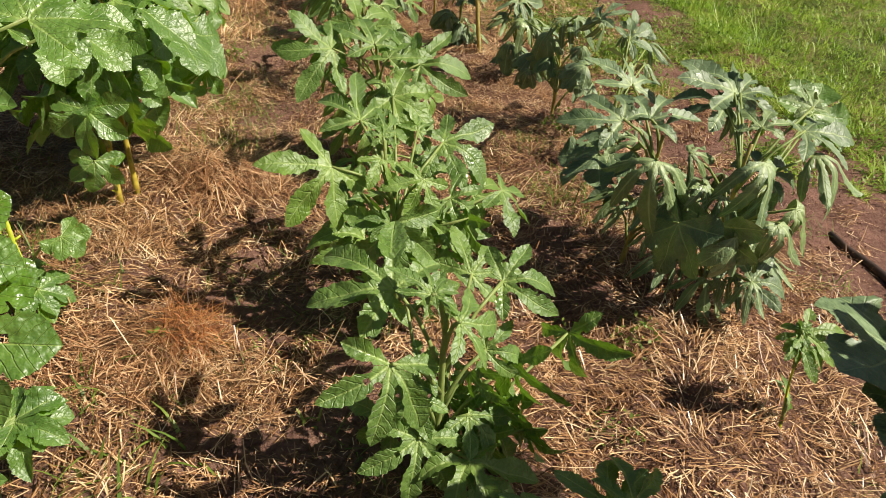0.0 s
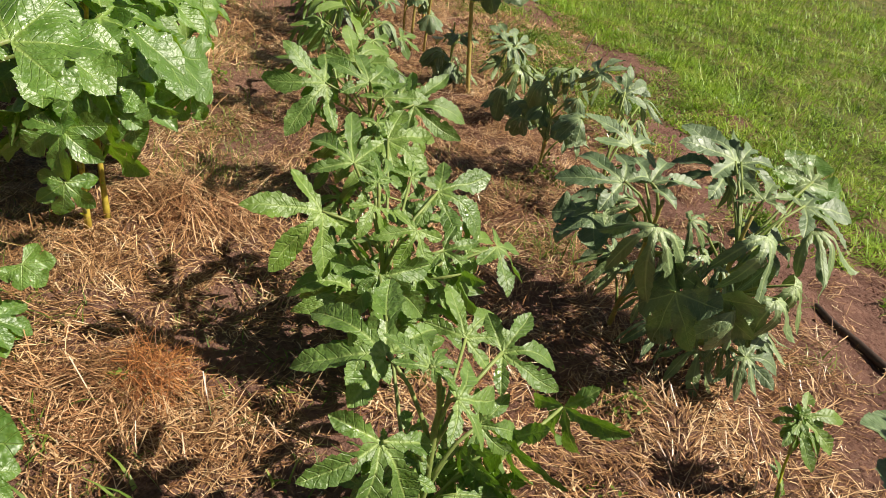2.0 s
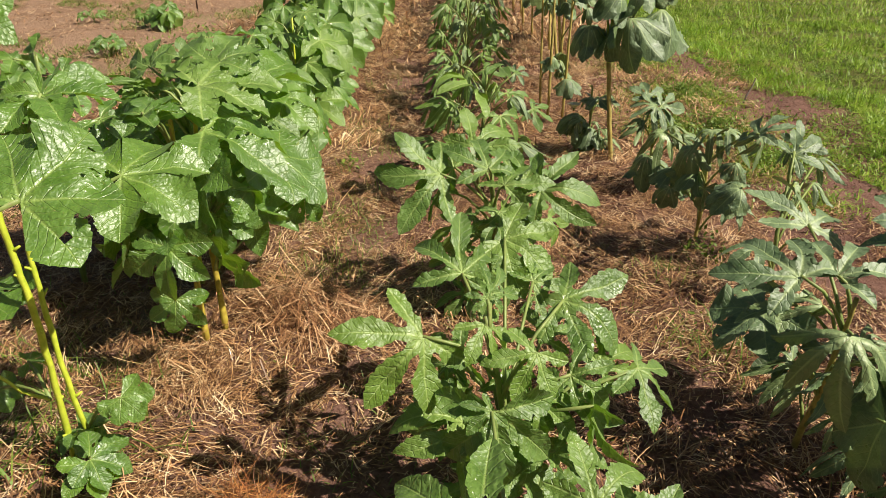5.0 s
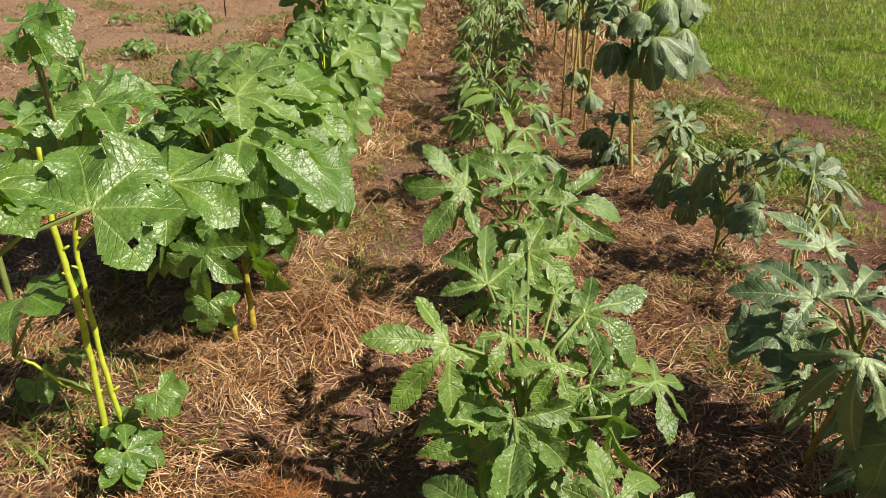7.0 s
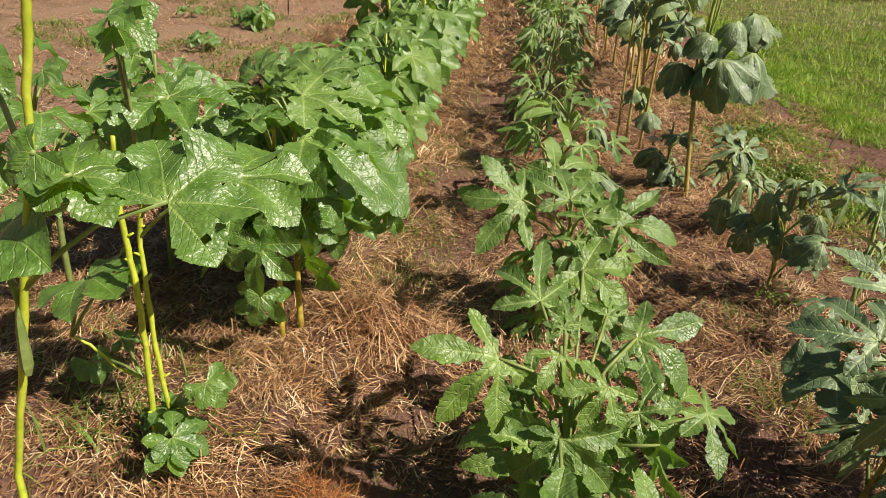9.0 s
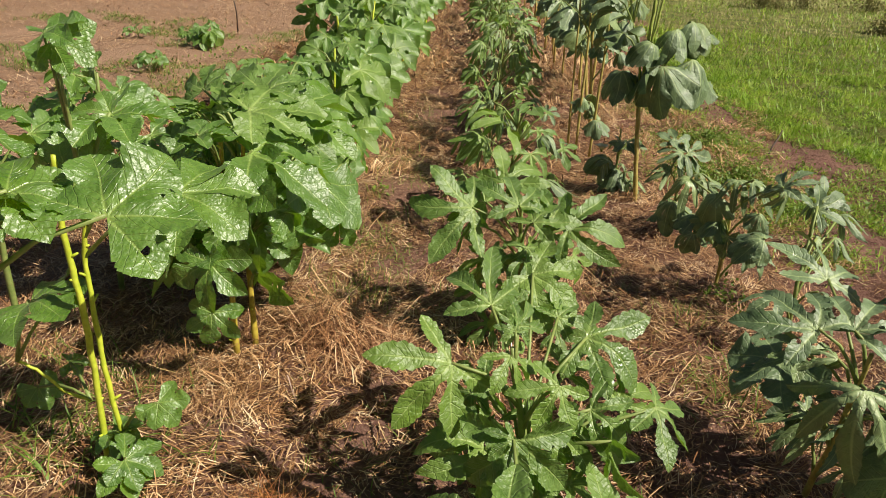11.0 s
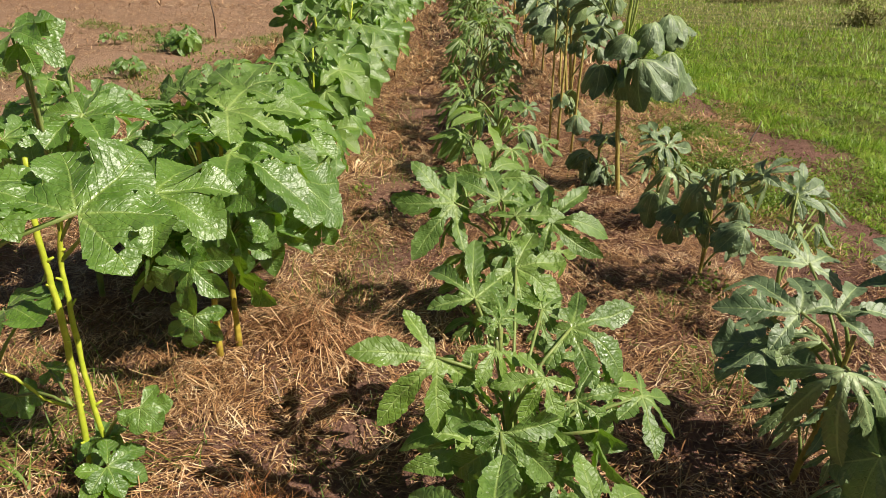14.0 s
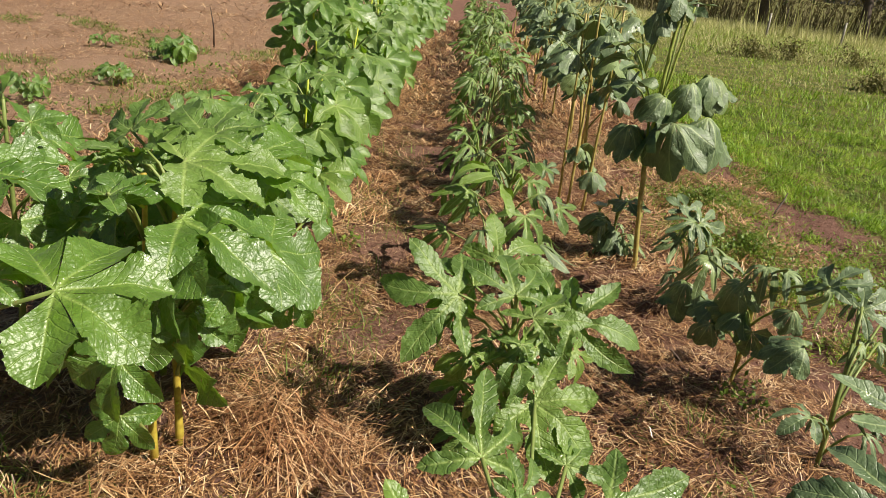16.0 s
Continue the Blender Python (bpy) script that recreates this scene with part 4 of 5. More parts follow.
for x, y, h, n, size, seed in ((-5.12, 8.19, 0.3, 8, 0.19, 91), (-4.84, 6.79, 0.18, 6, 0.11, 92), (-5.63, 8.5, 0.16, 5, 0.09, 93), (-4.75, 5.7, 0.2, 7, 0.12, 94), (-6.3, 8.4, 0.14, 5, 0.10, 95)):
    wild_plant(x, y, h, n, size, "lush", "small okra seedling standing alone on open soil", "seedlings on open soil", STEM_GREEN, seed, False, 0.3, 0.12)

# ---- far side of the grass: shrubs, fence and trees ----
GREY_WOOD = stem_material("grey_wood", (0.28, 0.26, 0.22), (0.46, 0.43, 0.37), (0.20, 0.17, 0.13))
BARK = stem_material("bark", (0.05, 0.035, 0.025), (0.10, 0.07, 0.05), (0.14, 0.11, 0.09))


def tall_dry_grass():
    n = 60000
    u, v = 14 + 23 * R.random(n), 2.5 + 26 * R.random(n)
    x, y = u * ALONG[0] + v * ACROSS[0], u * ALONG[1] + v * ACROSS[1]
    L = R.uniform(0.15, 0.5, n) * (0.4 + value_noise(x, y, 2.5, 61)) * np.clip((u - 15) / 12, 0.2, 1.2)
    strips("tall_dry_grass", x, y, np.zeros(n), R.uniform(0, 6.283, n), R.uniform(0.8, 1.5, n), L, R.uniform(0.008, 0.018, n), -L * R.uniform(0.1, 0.4, n), DRY_GRASS, "tall dry yellowing grass below the trees", "grass", 1)


tall_dry_grass()


def dry_stalks():
    n = 420
    x, y = R.uniform(3, 26, n), R.uniform(31.5, 36, n)
    keep = value_noise(x, y, 1.5, 63) + 0.3 * R.random(n) > 0.55
    x, y = x[keep], y[keep]
    n = len(x)
    L = R.uniform(0.6, 1.7, n)
    strips("dry_stalks", x, y, np.zeros(n), R.uniform(0, 6.283, n), R.uniform(1.2, 1.57, n), L, R.uniform(0.03, 0.08, n), -L * R.uniform(0.0, 0.15, n), DRY_GRASS, "tall pale dry stalks before the brush", "dry stalks", 3)


dry_stalks()


def shrub(x, y, rx, ry, h, n):
    """A low, ragged mound of dry brush: thin upright stems with small leaves between them."""
    a, q = R.uniform(0, 6.283, n), np.abs(R.normal(0, 0.5, n))
    px, py = x + rx * q * np.cos(a), y + ry * q * np.sin(a)
    top = h * np.exp(-q ** 2) * (0.4 + 0.9 * value_noise(px, py, 0.35, 70))
    ob = tagged(new("shrub"), "low olive-brown shrub in long grass", "shrub")
    ob.matrix_basis = Matrix.Translation((x, y, 0))
    leaves = small_leaves("foliage", px - x, py - y, top * R.random(n), R.uniform(0.03, 0.09, n), SHRUB_LEAF, "", "", "", 1.0)
    leaves.parent = ob
    for piece in (leaves,):
        for key in ("kind", "category", "label"):
            if key in piece:
                del piece[key]


shrub(2.2, 20.6, 1.0, 0.5, 0.5, 1400)
shrub(3.2, 21.4, 0.8, 0.5, 0.6, 1200)
shrub(4.05, 16.6, 0.5, 0.4, 0.6, 1200)
shrub(4.8, 21.9, 0.9, 0.6, 0.55, 1200)


def tree(x, y, height, seed):
    rng = random.Random(seed)
    ob = tagged(new("tree"), "dark-trunked tree with arching bare lower limbs", "tree")
    ob.matrix_basis = Matrix.Translation((x, y, -0.05))
    bend = Vector((rng.uniform(-0.5, 0.5), rng.uniform(-0.3, 0.3), 0))
    top = Vector((0, 0, height)) + bend * 2
    line = [Vector((0, 0, 0)).lerp(top, k / 8) + bend * math.sin(k / 8 * 3.1) for k in range(9)]
    v, f = tube(line, [0.24 * (1 - 0.8 * k / 8) for k in range(9)], 9, 0.2, rng)
    part("trunk", mesh_of("trunk", v, f, BARK), ob)
    tips = [line[-1], line[-2]]
    for k in range(9):
        at = line[2 + k % 6]
        a = rng.uniform(0, 6.283)
        out = Vector((math.cos(a), math.sin(a), 0)) * rng.uniform(1.5, 3.2)
        limb = [at + out * g + Vector((0, 0, 1.3 * math.sin(g * 2.2) - 0.5 * g * g)) for g in (0, 0.25, 0.5, 0.75, 1)]
        v, f = tube(limb, [0.09, 0.07, 0.05, 0.035, 0.015], 6, 0.2, rng)
        part("limb", mesh_of("limb", v, f, BARK), ob)
        tips += limb[2:]
    c = np.array([tips[rng.randrange(len(tips))] for _ in range(3200)])
    n = len(c)
    c = c + R.normal(0, 0.55, (n, 3)) + np.array([0, 0, 0.4])
    crown = small_leaves("crown", c[:, 0], c[:, 1], c[:, 2], R.uniform(0.10, 0.24, n), FAR_LEAF, "loose olive-green crown", "", "", 1.0)
    crown.parent = ob


for i, (x, y, h) in enumerate(((4.2, 39, 5.5), (8.4, 37.5, 6), (11.5, 40, 6), (6.2, 44, 7), (15, 41, 6), (0.5, 46, 7), (-6, 48, 7), (-14, 46, 6.5), (21, 42, 7), (-24, 40, 7), (29, 40, 7))):
    tree(x, y, h, 300 + i)


def far_scrub():
    n = 46000
    x, y = R.uniform(-45, 55, n), R.uniform(42, 52, n)
    h = 1.4 + 2.6 * value_noise(x, y, 3.0, 80)
    small_leaves("scrub", x, y, h * R.random(n) ** 0.8, R.uniform(0.10, 0.28, n), BRUSH, "dense brown scrub closing the far side", "scrub", "stuff", 1.0)
    n = 9000
    x, y = R.uniform(-45, 55, n), R.uniform(40, 46, n)
    L = R.uniform(0.8, 2.6, n) * (0.5 + value_noise(x, y, 2.0, 81))
    strips("brush_stems", x, y, np.zeros(n), R.uniform(0, 6.283, n), R.uniform(1.0, 1.5, n), L, R.uniform(0.02, 0.06, n), -L * R.uniform(0, 0.2, n), BRUSH, "bare grey-brown stems of brush", "brush")


far_scrub()


def fence_post(x, y):
    v, f = tube([(0, 0, -0.1), (0.01, 0, 0.4), (0.0, 0.01, 0.85)], [0.045, 0.042, 0.038], 8)
    ob = tagged(new("fence_post"), "weathered grey wooden fence post in long grass", "fence post", "posts of the fence")
    ob.matrix_basis = Matrix.Translation((x, y, 0))
    part("post", mesh_of("post", v, f, GREY_WOOD), ob)


for k in range(9):
    fence_post(-1.5 + 2.6 * k, 30.5 + 0.25 * k)

# ---- near plants ----

p = Plant(0.12, 1.3, "cut", "young okra plant with deeply cut, toothed green leaves", "okra row M", STEM_GREEN, True, 1)
p.stem([(0.12, 1.3, -0.01), (0.13, 1.29, 0.28), (0.13, 1.28, 0.56)], 0.011, 0.006)
p.leaf((0.037, 1.158, 0.52), (-0.003, 1.081, 0.369), -13)
p.leaf((0.011, 1.345, 0.57), (-0.160, 1.470, 0.557), -19, "cut", face=SUNWARD)
p.leaf((0.244, 1.424, 0.56), (0.366, 1.490, 0.510), -5)
p.leaf((0.16, 1.248, 0.57), (0.248, 1.308, 0.495), -17)
p.leaf((0.428, 1.542, 0.34), (0.528, 1.538, 0.216), -21, face=AWAY)
p.leaf((0.285, 1.389, 0.36), (0.405, 1.388, 0.240), -5, face=AWAY)
p.leaf((0.298, 1.385, 0.25), (0.383, 1.372, 0.136), 20, face=AWAY)
p.leaf((0.143, 1.35, 0.27), (0.138, 1.286, 0.133), 14)
p.leaf((0.099, 1.265, 0.62), (0.065, 1.371, 0.623), 13)
p.leaf((0.104, 1.266, 0.62), (0.150, 1.296, 0.609), -13)
p.leaf((-0.066, 1.827, 0.44), (-0.12, 1.791, 0.4), 2)
p.leaf((0.174, 1.586, 0.46), (0.222, 1.727, 0.452), -11)
p.leaf((0.077, 1.287, 0.42), (0.142, 1.314, 0.362), -16)
p.leaf((0.189, 1.336, 0.36), (0.226, 1.320, 0.251), -19, face=AWAY)
p.leaf((0.052, 1.323, 0.3), (0.019, 1.300, 0.183), -14, face=AWAY)
p.leaf((0.222, 1.349, 0.42), (0.308, 1.402, 0.384), 21)
p.leaf((0.079, 1.334, 0.24), (0.031, 1.311, 0.132), 16, face=AWAY)
p.leaf((0.256, 1.363, 0.2), (0.307, 1.371, 0.096), 15, face=AWAY)
p.leaf((0.2, 1.373, 0.2), (0.211, 1.349, 0.083), 14, face=AWAY)
p.leaf((0.136, 1.356, 0.15), (0.085, 1.353, 0.074), -15, face=AWAY)
p.leaf((0.231, 1.304, 0.2), (0.308, 1.280, 0.093), -9, "cut", face=AWAY)
p.leaf((0.168, 1.297, 0.16), (0.218, 1.242, 0.064), 6, "cut", face=AWAY)
p.leaf((0.337, 1.338, 0.2), (0.409, 1.321, 0.102), 11, "cut", face=AWAY)
p.leaf((0.232, 1.329, 0.32), (0.333, 1.353, 0.234), 17, "cut", face=AWAY)
p.fill(9, .08, .4, .15, .13)

p = Plant(-0.07, 1.98, "cut", "young okra plant with spreading deeply cut leaves", "okra row M", STEM_GREEN, True, 2)
p.stem([(-0.06, 1.98, -0.01), (-0.06, 1.98, 0.3), (-0.118, 1.994, 0.58)], 0.012, 0.006)
p.leaf((-0.056, 1.842, 0.43), (-0.032, 1.799, 0.24), 18, "mid")
p.leaf((-0.246, 1.91, 0.555), (-0.371, 1.803, 0.42), -20)
p.leaf((-0.206, 2.128, 0.61), (-0.280, 2.302, 0.698), 5)
p.leaf((-0.143, 2.383, 0.6), (0.007, 2.37, 0.5), 8, "mid")
p.leaf((0.046, 2.182, 0.54), (0.203, 2.211, 0.42), 0)
p.leaf((-0.119, 1.989, 0.56), (-0.08, 1.954, 0.46), -15)
p.leaf((0.009, 1.976, 0.51), (-0.043, 1.918, 0.4), -1)
p.leaf((0.24, 2.029, 0.47), (0.333, 2.030, 0.352), -20)
p.leaf((0.089, 1.994, 0.45), (0.193, 2.002, 0.38), 21)
p.leaf((0.15, 1.929, 0.42), (0.194, 1.901, 0.247), 18, face=AWAY)
p.leaf((-0.005, 1.919, 0.32), (0.026, 1.882, 0.2), 2, "mid")
p.leaf((0.003, 2.185, 0.42), (0.017, 2.309, 0.423), -10)
p.leaf((-0.115, 2.032, 0.62), (-0.107, 2.130, 0.635), 20)
p.leaf((-0.116, 2.002, 0.62), (-0.162, 2.045, 0.629), 3)
p.leaf((-0.23, 2.084, 0.36), (-0.284, 2.06, 0.28), 18)
p.leaf((-0.167, 2.033, 0.3), (-0.216, 2.0, 0.2), 17, face=AWAY)
p.leaf((0.053, 2.024, 0.36), (0.093, 2.019, 0.265), 0, face=AWAY)
p.leaf((-0.023, 1.993, 0.45), (0.002, 2.014, 0.392), -4, face=AWAY)
p.leaf((0.154, 2.128, 0.4), (0.224, 2.247, 0.385), 5)
p.leaf((-0.047, 2.295, 0.52), (-0.005, 2.405, 0.518), -3)
p.fill(14, .08, .42, .16, .14)

p = Plant(-0.28, 2.98, "cut", "young okra plant with upright cut leaves and young tips", "okra row M", STEM_GREEN, True, 3)
p.stem([(-0.27, 2.98, -0.01), (-0.28, 2.98, 0.3), (-0.3, 3.0, 0.58)], 0.012, 0.006)
p.leaf((-0.444, 2.83, 0.6), (-0.68, 2.822, 0.519), -16)
p.leaf((-0.377, 3.054, 0.63), (-0.303, 3.233, 0.647), -9)
p.leaf((-0.117, 2.984, 0.52), (0.091, 3.070, 0.479), 15)
p.leaf((-0.246, 2.9, 0.45), (-0.239, 2.856, 0.34), -22)
p.leaf((-0.222, 2.827, 0.58), (-0.146, 2.978, 0.599), -22)
p.leaf((-0.284, 2.869, 0.62), (-0.385, 3.030, 0.663), 6)
p.leaf((-0.415, 2.905, 0.6), (-0.557, 2.949, 0.610), -11)
p.leaf((-0.452, 2.898, 0.52), (-0.486, 2.845, 0.4), 2, face=AWAY)
p.leaf((-0.185, 3.068, 0.52), (-0.159, 3.248, 0.532), -1)
p.leaf((-0.249, 2.936, 0.4), (-0.157, 3.058, 0.352), -8)
p.leaf((-0.358, 2.998, 0.38), (-0.470, 3.004, 0.310), 24, face=AWAY)
p.leaf((-0.102, 3.159, 0.33), (-0.068, 3.165, 0.22), -15)
p.leaf((-0.246, 3.089, 0.55), (-0.232, 3.269, 0.561), -4)
p.fill(14, .08, .48, .15, .15)

p = Plant(0.72, 2.4, "wilt", "okra plant with drooping silvery wilt leaves and dark undersides", "okra row R", STEM_BROWN, True, 4, (0.1, -0.3, 1.0))
p.stem([(0.72, 2.4, -0.01), (0.74, 2.35, 0.3), (0.74, 2.3, 0.58)], 0.010, 0.006)
p.leaf((0.608, 2.308, 0.62), (0.468, 2.468, 0.609), -4)
p.leaf((0.703, 2.158, 0.56), (0.67, 2.113, 0.33), 6)
p.leaf((0.589, 2.274, 0.56), (0.504, 2.364, 0.516), -11)
p.leaf((0.581, 2.479, 0.42), (0.451, 2.396, 0.33), -7, "hang", face=AWAY)
p.leaf((0.671, 2.596, 0.64), (0.633, 2.787, 0.694), 12)
p.leaf((0.695, 2.336, 0.62), (0.790, 2.494, 0.631), -9)
p.leaf((0.785, 2.062, 0.4), (0.770, 2.033, 0.222), 3, "hang", face=AWAY)
p.leaf((0.653, 2.239, 0.58), (0.584, 2.321, 0.517), 19)
p.leaf((0.777, 2.188, 0.46), (0.841, 2.159, 0.344), -19)
p.fill(8, .2, .45, .14, .13)

p = Plant(1.0, 2.3, "wilt", "okra plant with hanging silvery wilt leaves", "okra row R", STEM_BROWN, True, 5, (0.1, -0.3, 1.0))
p.stem([(1.0, 2.32, -0.01), (1.0, 2.28, 0.3), (1.0, 2.25, 0.6)], 0.010, 0.006)
p.leaf((1.005, 2.116, 0.6), (1.037, 2.03, 0.367), -21)
p.leaf((1.191, 2.351, 0.62), (1.391, 2.366, 0.567), -13)
p.leaf((0.984, 2.481, 0.68), (0.842, 2.657, 0.720), 13)
p.leaf((1.004, 2.486, 0.68), (1.156, 2.550, 0.641), 6)
p.leaf((0.962, 2.461, 0.64), (0.819, 2.606, 0.596), -13)
p.leaf((0.972, 2.453, 0.63), (1.078, 2.470, 0.536), -8)
p.leaf((0.86, 2.147, 0.5), (0.877, 2.159, 0.378), -15)
p.leaf((1.248, 2.344, 0.55), (1.339, 2.293, 0.35), -2)
p.leaf((0.897, 2.066, 0.4), (0.938, 2.092, 0.233), -22, "hang", face=AWAY)
p.leaf((1.092, 2.087, 0.42), (1.088, 2.105, 0.246), 9)
p.leaf((1.058, 2.051, 0.22), (1.032, 1.983, 0.1), 19)
p.leaf((1.055, 2.05, 0.22), (1.180, 2.103, 0.178), 22)
p.leaf((0.942, 2.008, 0.4), (0.986, 2.037, 0.251), 11, "hang")
p.leaf((1.148, 2.133, 0.45), (1.237, 2.151, 0.290), 22)
p.leaf((1.017, 2.145, 0.15), (0.98, 2.111, 0.1), -23)
p.leaf((1.016, 2.246, 0.66), (1.071, 2.363, 0.669), -10)
p.leaf((1.086, 2.288, 0.4), (1.034, 2.264, 0.3), 22, "hang", face=AWAY)
p.leaf((0.815, 2.234, 0.56), (0.924, 2.272, 0.499), 13)
p.leaf((1.245, 2.469, 0.66), (1.223, 2.575, 0.671), -4)
p.leaf((1.426, 2.864, 0.5), (1.510, 3.026, 0.564), 21, "lush")
p.leaf((1.453, 2.892, 0.48), (1.561, 2.804, 0.38), 6, "lush")
p.leaf((1.255, 2.858, 0.45), (1.206, 2.854, 0.4), 15, "lush")
p.fill(16, .12, .48, .16, .15)

p = Plant(-1.2, 2.45, "lush", "bushy okra plant with large wet bright green leaves", "okra row L", STEM_YELLOW, True, 6, (0.15, -0.38, 0.9))
p.stem([(-1.204, 2.454, 0.0), (-1.21, 2.46, 0.45), (-1.22, 2.48, 0.9)], 0.012, 0.007, STEM_OCHRE)
p.stem([(-1.17, 2.53, 0.0), (-1.2, 2.56, 0.45), (-1.2, 2.58, 0.88)], 0.012, 0.007, STEM_OCHRE)
p.leaf((-1.078, 2.437, 0.83), (-0.901, 2.62, 0.7), -10, "lush")
p.leaf((-1.002, 2.736, 0.64), (-0.862, 2.794, 0.48), -15, "broad")
p.leaf((-1.169, 2.585, 0.925), (-0.977, 2.817, 0.85), -3, "mid")
p.leaf((-1.033, 2.578, 0.59), (-1.011, 2.59, 0.44), -17, "broad")
p.leaf((-1.122, 2.515, 0.5), (-1.105, 2.50, 0.35), -6, "lush")
p.leaf((-1.144, 2.25, 0.51), (-1.138, 2.205, 0.35), 8, "lush")
p.leaf((-1.173, 2.288, 0.3), (-1.179, 2.277, 0.18), -8, "lush")
p.leaf((-1.392, 2.654, 0.95), (-1.425, 2.780, 1.010), -24, "mid")
p.leaf((-1.185, 2.308, 0.9), (-1.131, 2.418, 0.906), -22)
p.leaf((-1.163, 2.329, 0.88), (-1.237, 2.387, 0.928), -16)
p.leaf((-1.137, 2.345, 0.68), (-1.115, 2.418, 0.519), 14, "broad")
p.leaf((-1.128, 3.007, 0.78), (-0.985, 3.11, 0.68), -7, "lush")
p.leaf((-1.079, 2.678, 0.7), (-1.015, 2.628, 0.6), -10, "broad")
p.leaf((-1.18, 2.36, 0.55), (-1.165, 2.34, 0.43), -19, "mid")
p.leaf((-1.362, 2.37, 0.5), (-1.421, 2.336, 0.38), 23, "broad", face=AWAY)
p.leaf((-1.21, 2.75, 0.95), (-1.241, 2.975, 0.992), -4, "mid")
p.leaf((-1.127, 3.108, 0.78), (-1.095, 3.137, 0.66), -14, "broad")
p.leaf((-1.033, 3.165, 0.66), (-1.012, 3.205, 0.530), -21)
p.leaf((-0.951, 2.807, 0.48), (-0.978, 2.759, 0.38), -21, "broad")
p.leaf((-1.131, 2.841, 0.88), (-1.062, 3.079, 0.883), -16, "lush")
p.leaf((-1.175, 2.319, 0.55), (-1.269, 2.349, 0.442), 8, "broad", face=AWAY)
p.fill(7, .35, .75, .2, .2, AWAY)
for k in range(9):
    a = radians(40 * k + 8 * (k % 3))
    p.leaf((-1.33 + 0.05 * math.cos(a), 2.6 + 0.05 * math.sin(a), 0.83 + 0.012 * k), (-1.33 + 0.15 * math.cos(a), 2.6 + 0.15 * math.sin(a), 0.82 + 0.018 * k), 10, "cut")

p = Plant(-1.25, 1.83, "broad", "okra plant with two bare yellow-green stems and leaves above", "okra row L", STEM_YELLOW, True, 7, (0.15, -0.38, 0.9))
p.stem([(-1.25, 1.83, 0.0), (-1.24, 1.83, 0.298), (-1.245, 1.83, 0.551), (-1.261, 1.83, 0.714), (-1.266, 1.83, 0.823), (-1.252, 1.83, 0.958)], 0.0092, 0.0065)
p.stem([(-1.2, 1.86, 0.0), (-1.232, 1.86, 0.282), (-1.249, 1.87, 0.531), (-1.262, 1.88, 0.661), (-1.224, 1.88, 0.814)], 0.0082, 0.006)
p.stem([(-1.283, 1.84, 0.223), (-1.375, 1.84, 0.231), (-1.437, 1.82, 0.304), (-1.478, 1.8, 0.333)], 0.005, 0.004)
p.leaf((-1.182, 1.95, 1.042), (-1.0, 2.0, 1.021), -17, "lush")
p.leaf((-1.174, 1.95, 1.045), (-1.233, 1.9, 0.987), -22, "lush")
p.leaf((-0.958, 1.9, 0.881), (-0.828, 2.053, 0.850), -4, "broad", 2)
p.leaf((-1.188, 1.8, 1.253), (-1.105, 1.85, 1.278), -12, "broad")
p.leaf((-1.17, 1.8, 1.237), (-1.092, 1.85, 1.195), 24, "lush")
p.leaf((-1.093, 1.731, 0.14), (-1.046, 1.688, 0.06), -18, "lush")
p.leaf((-1.095, 1.735, 0.15), (-1.02, 1.79, 0.08), 1, "lush")
p.leaf((-1.058, 1.846, 0.27), (-0.99, 1.844, 0.22), 13, "broad")
p.leaf((-1.447, 1.85, 0.51), (-1.271, 1.8, 0.516), -4, "broad")
p.leaf((-1.361, 1.9, 0.526), (-1.295, 1.88, 0.515), 23)
p.leaf((-1.558, 1.915, 0.15), (-1.519, 1.908, 0.08), -1, "broad")
p.leaf((-1.506, 2.0, 0.2), (-1.463, 2.037, 0.18), -12)
p.leaf((-1.224, 1.849, 0.12), (-1.142, 1.858, 0.1), -4)
p.leaf((-1.24, 1.856, 0.12), (-1.169, 1.832, 0.12), -22)
p.leaf((-1.254, 1.9, 1.075), (-1.204, 1.9, 1.087), -4, "broad")
p.leaf((-1.233, 1.85, 0.868), (-1.303, 1.9, 0.991), -12, "broad")
p.leaf((-1.099, 1.9, 0.877), (-1.105, 2.0, 0.893), 19, "lush")

p = Plant(0.52, 3.77, "hang", "low okra plant with hanging dull green leaves", "okra row R", STEM_BROWN, True, 8, (0.1, -0.3, 1.0))
p.stem([(0.52, 3.767, 0.0), (0.52, 3.75, 0.3), (0.5, 3.7, 0.58)], 0.009, 0.005)
p.leaf((0.507, 3.671, 0.59), (0.493, 3.621, 0.44), 16, "wilt")
p.leaf((0.642, 3.388, 0.66), (0.655, 3.405, 0.509), -0, "wilt")
p.leaf((0.62, 3.314, 0.68), (0.736, 3.418, 0.723), -22, "wilt")
p.leaf((0.321, 3.807, 0.52), (0.24, 3.825, 0.36), -12, "wilt")
p.leaf((0.365, 3.657, 0.32), (0.342, 3.671, 0.209), -12)
p.leaf((0.588, 3.231, 0.5), (0.472, 3.281, 0.42), -14)
p.leaf((0.498, 3.571, 0.36), (0.502, 3.583, 0.248), -13, face=AWAY)
p.leaf((0.43, 3.664, 0.5), (0.395, 3.671, 0.36), 18)
p.leaf((0.551, 3.573, 0.62), (0.624, 3.575, 0.48), -17, "wilt")
p.leaf((0.437, 3.689, 0.4), (0.433, 3.681, 0.28), -22)
p.leaf((0.265, 3.816, 0.4), (0.238, 3.779, 0.24), 21)
p.leaf((0.591, 3.505, 0.5), (0.589, 3.503, 0.4), 3)
p.fill(5, .15, .45, .14, .16)

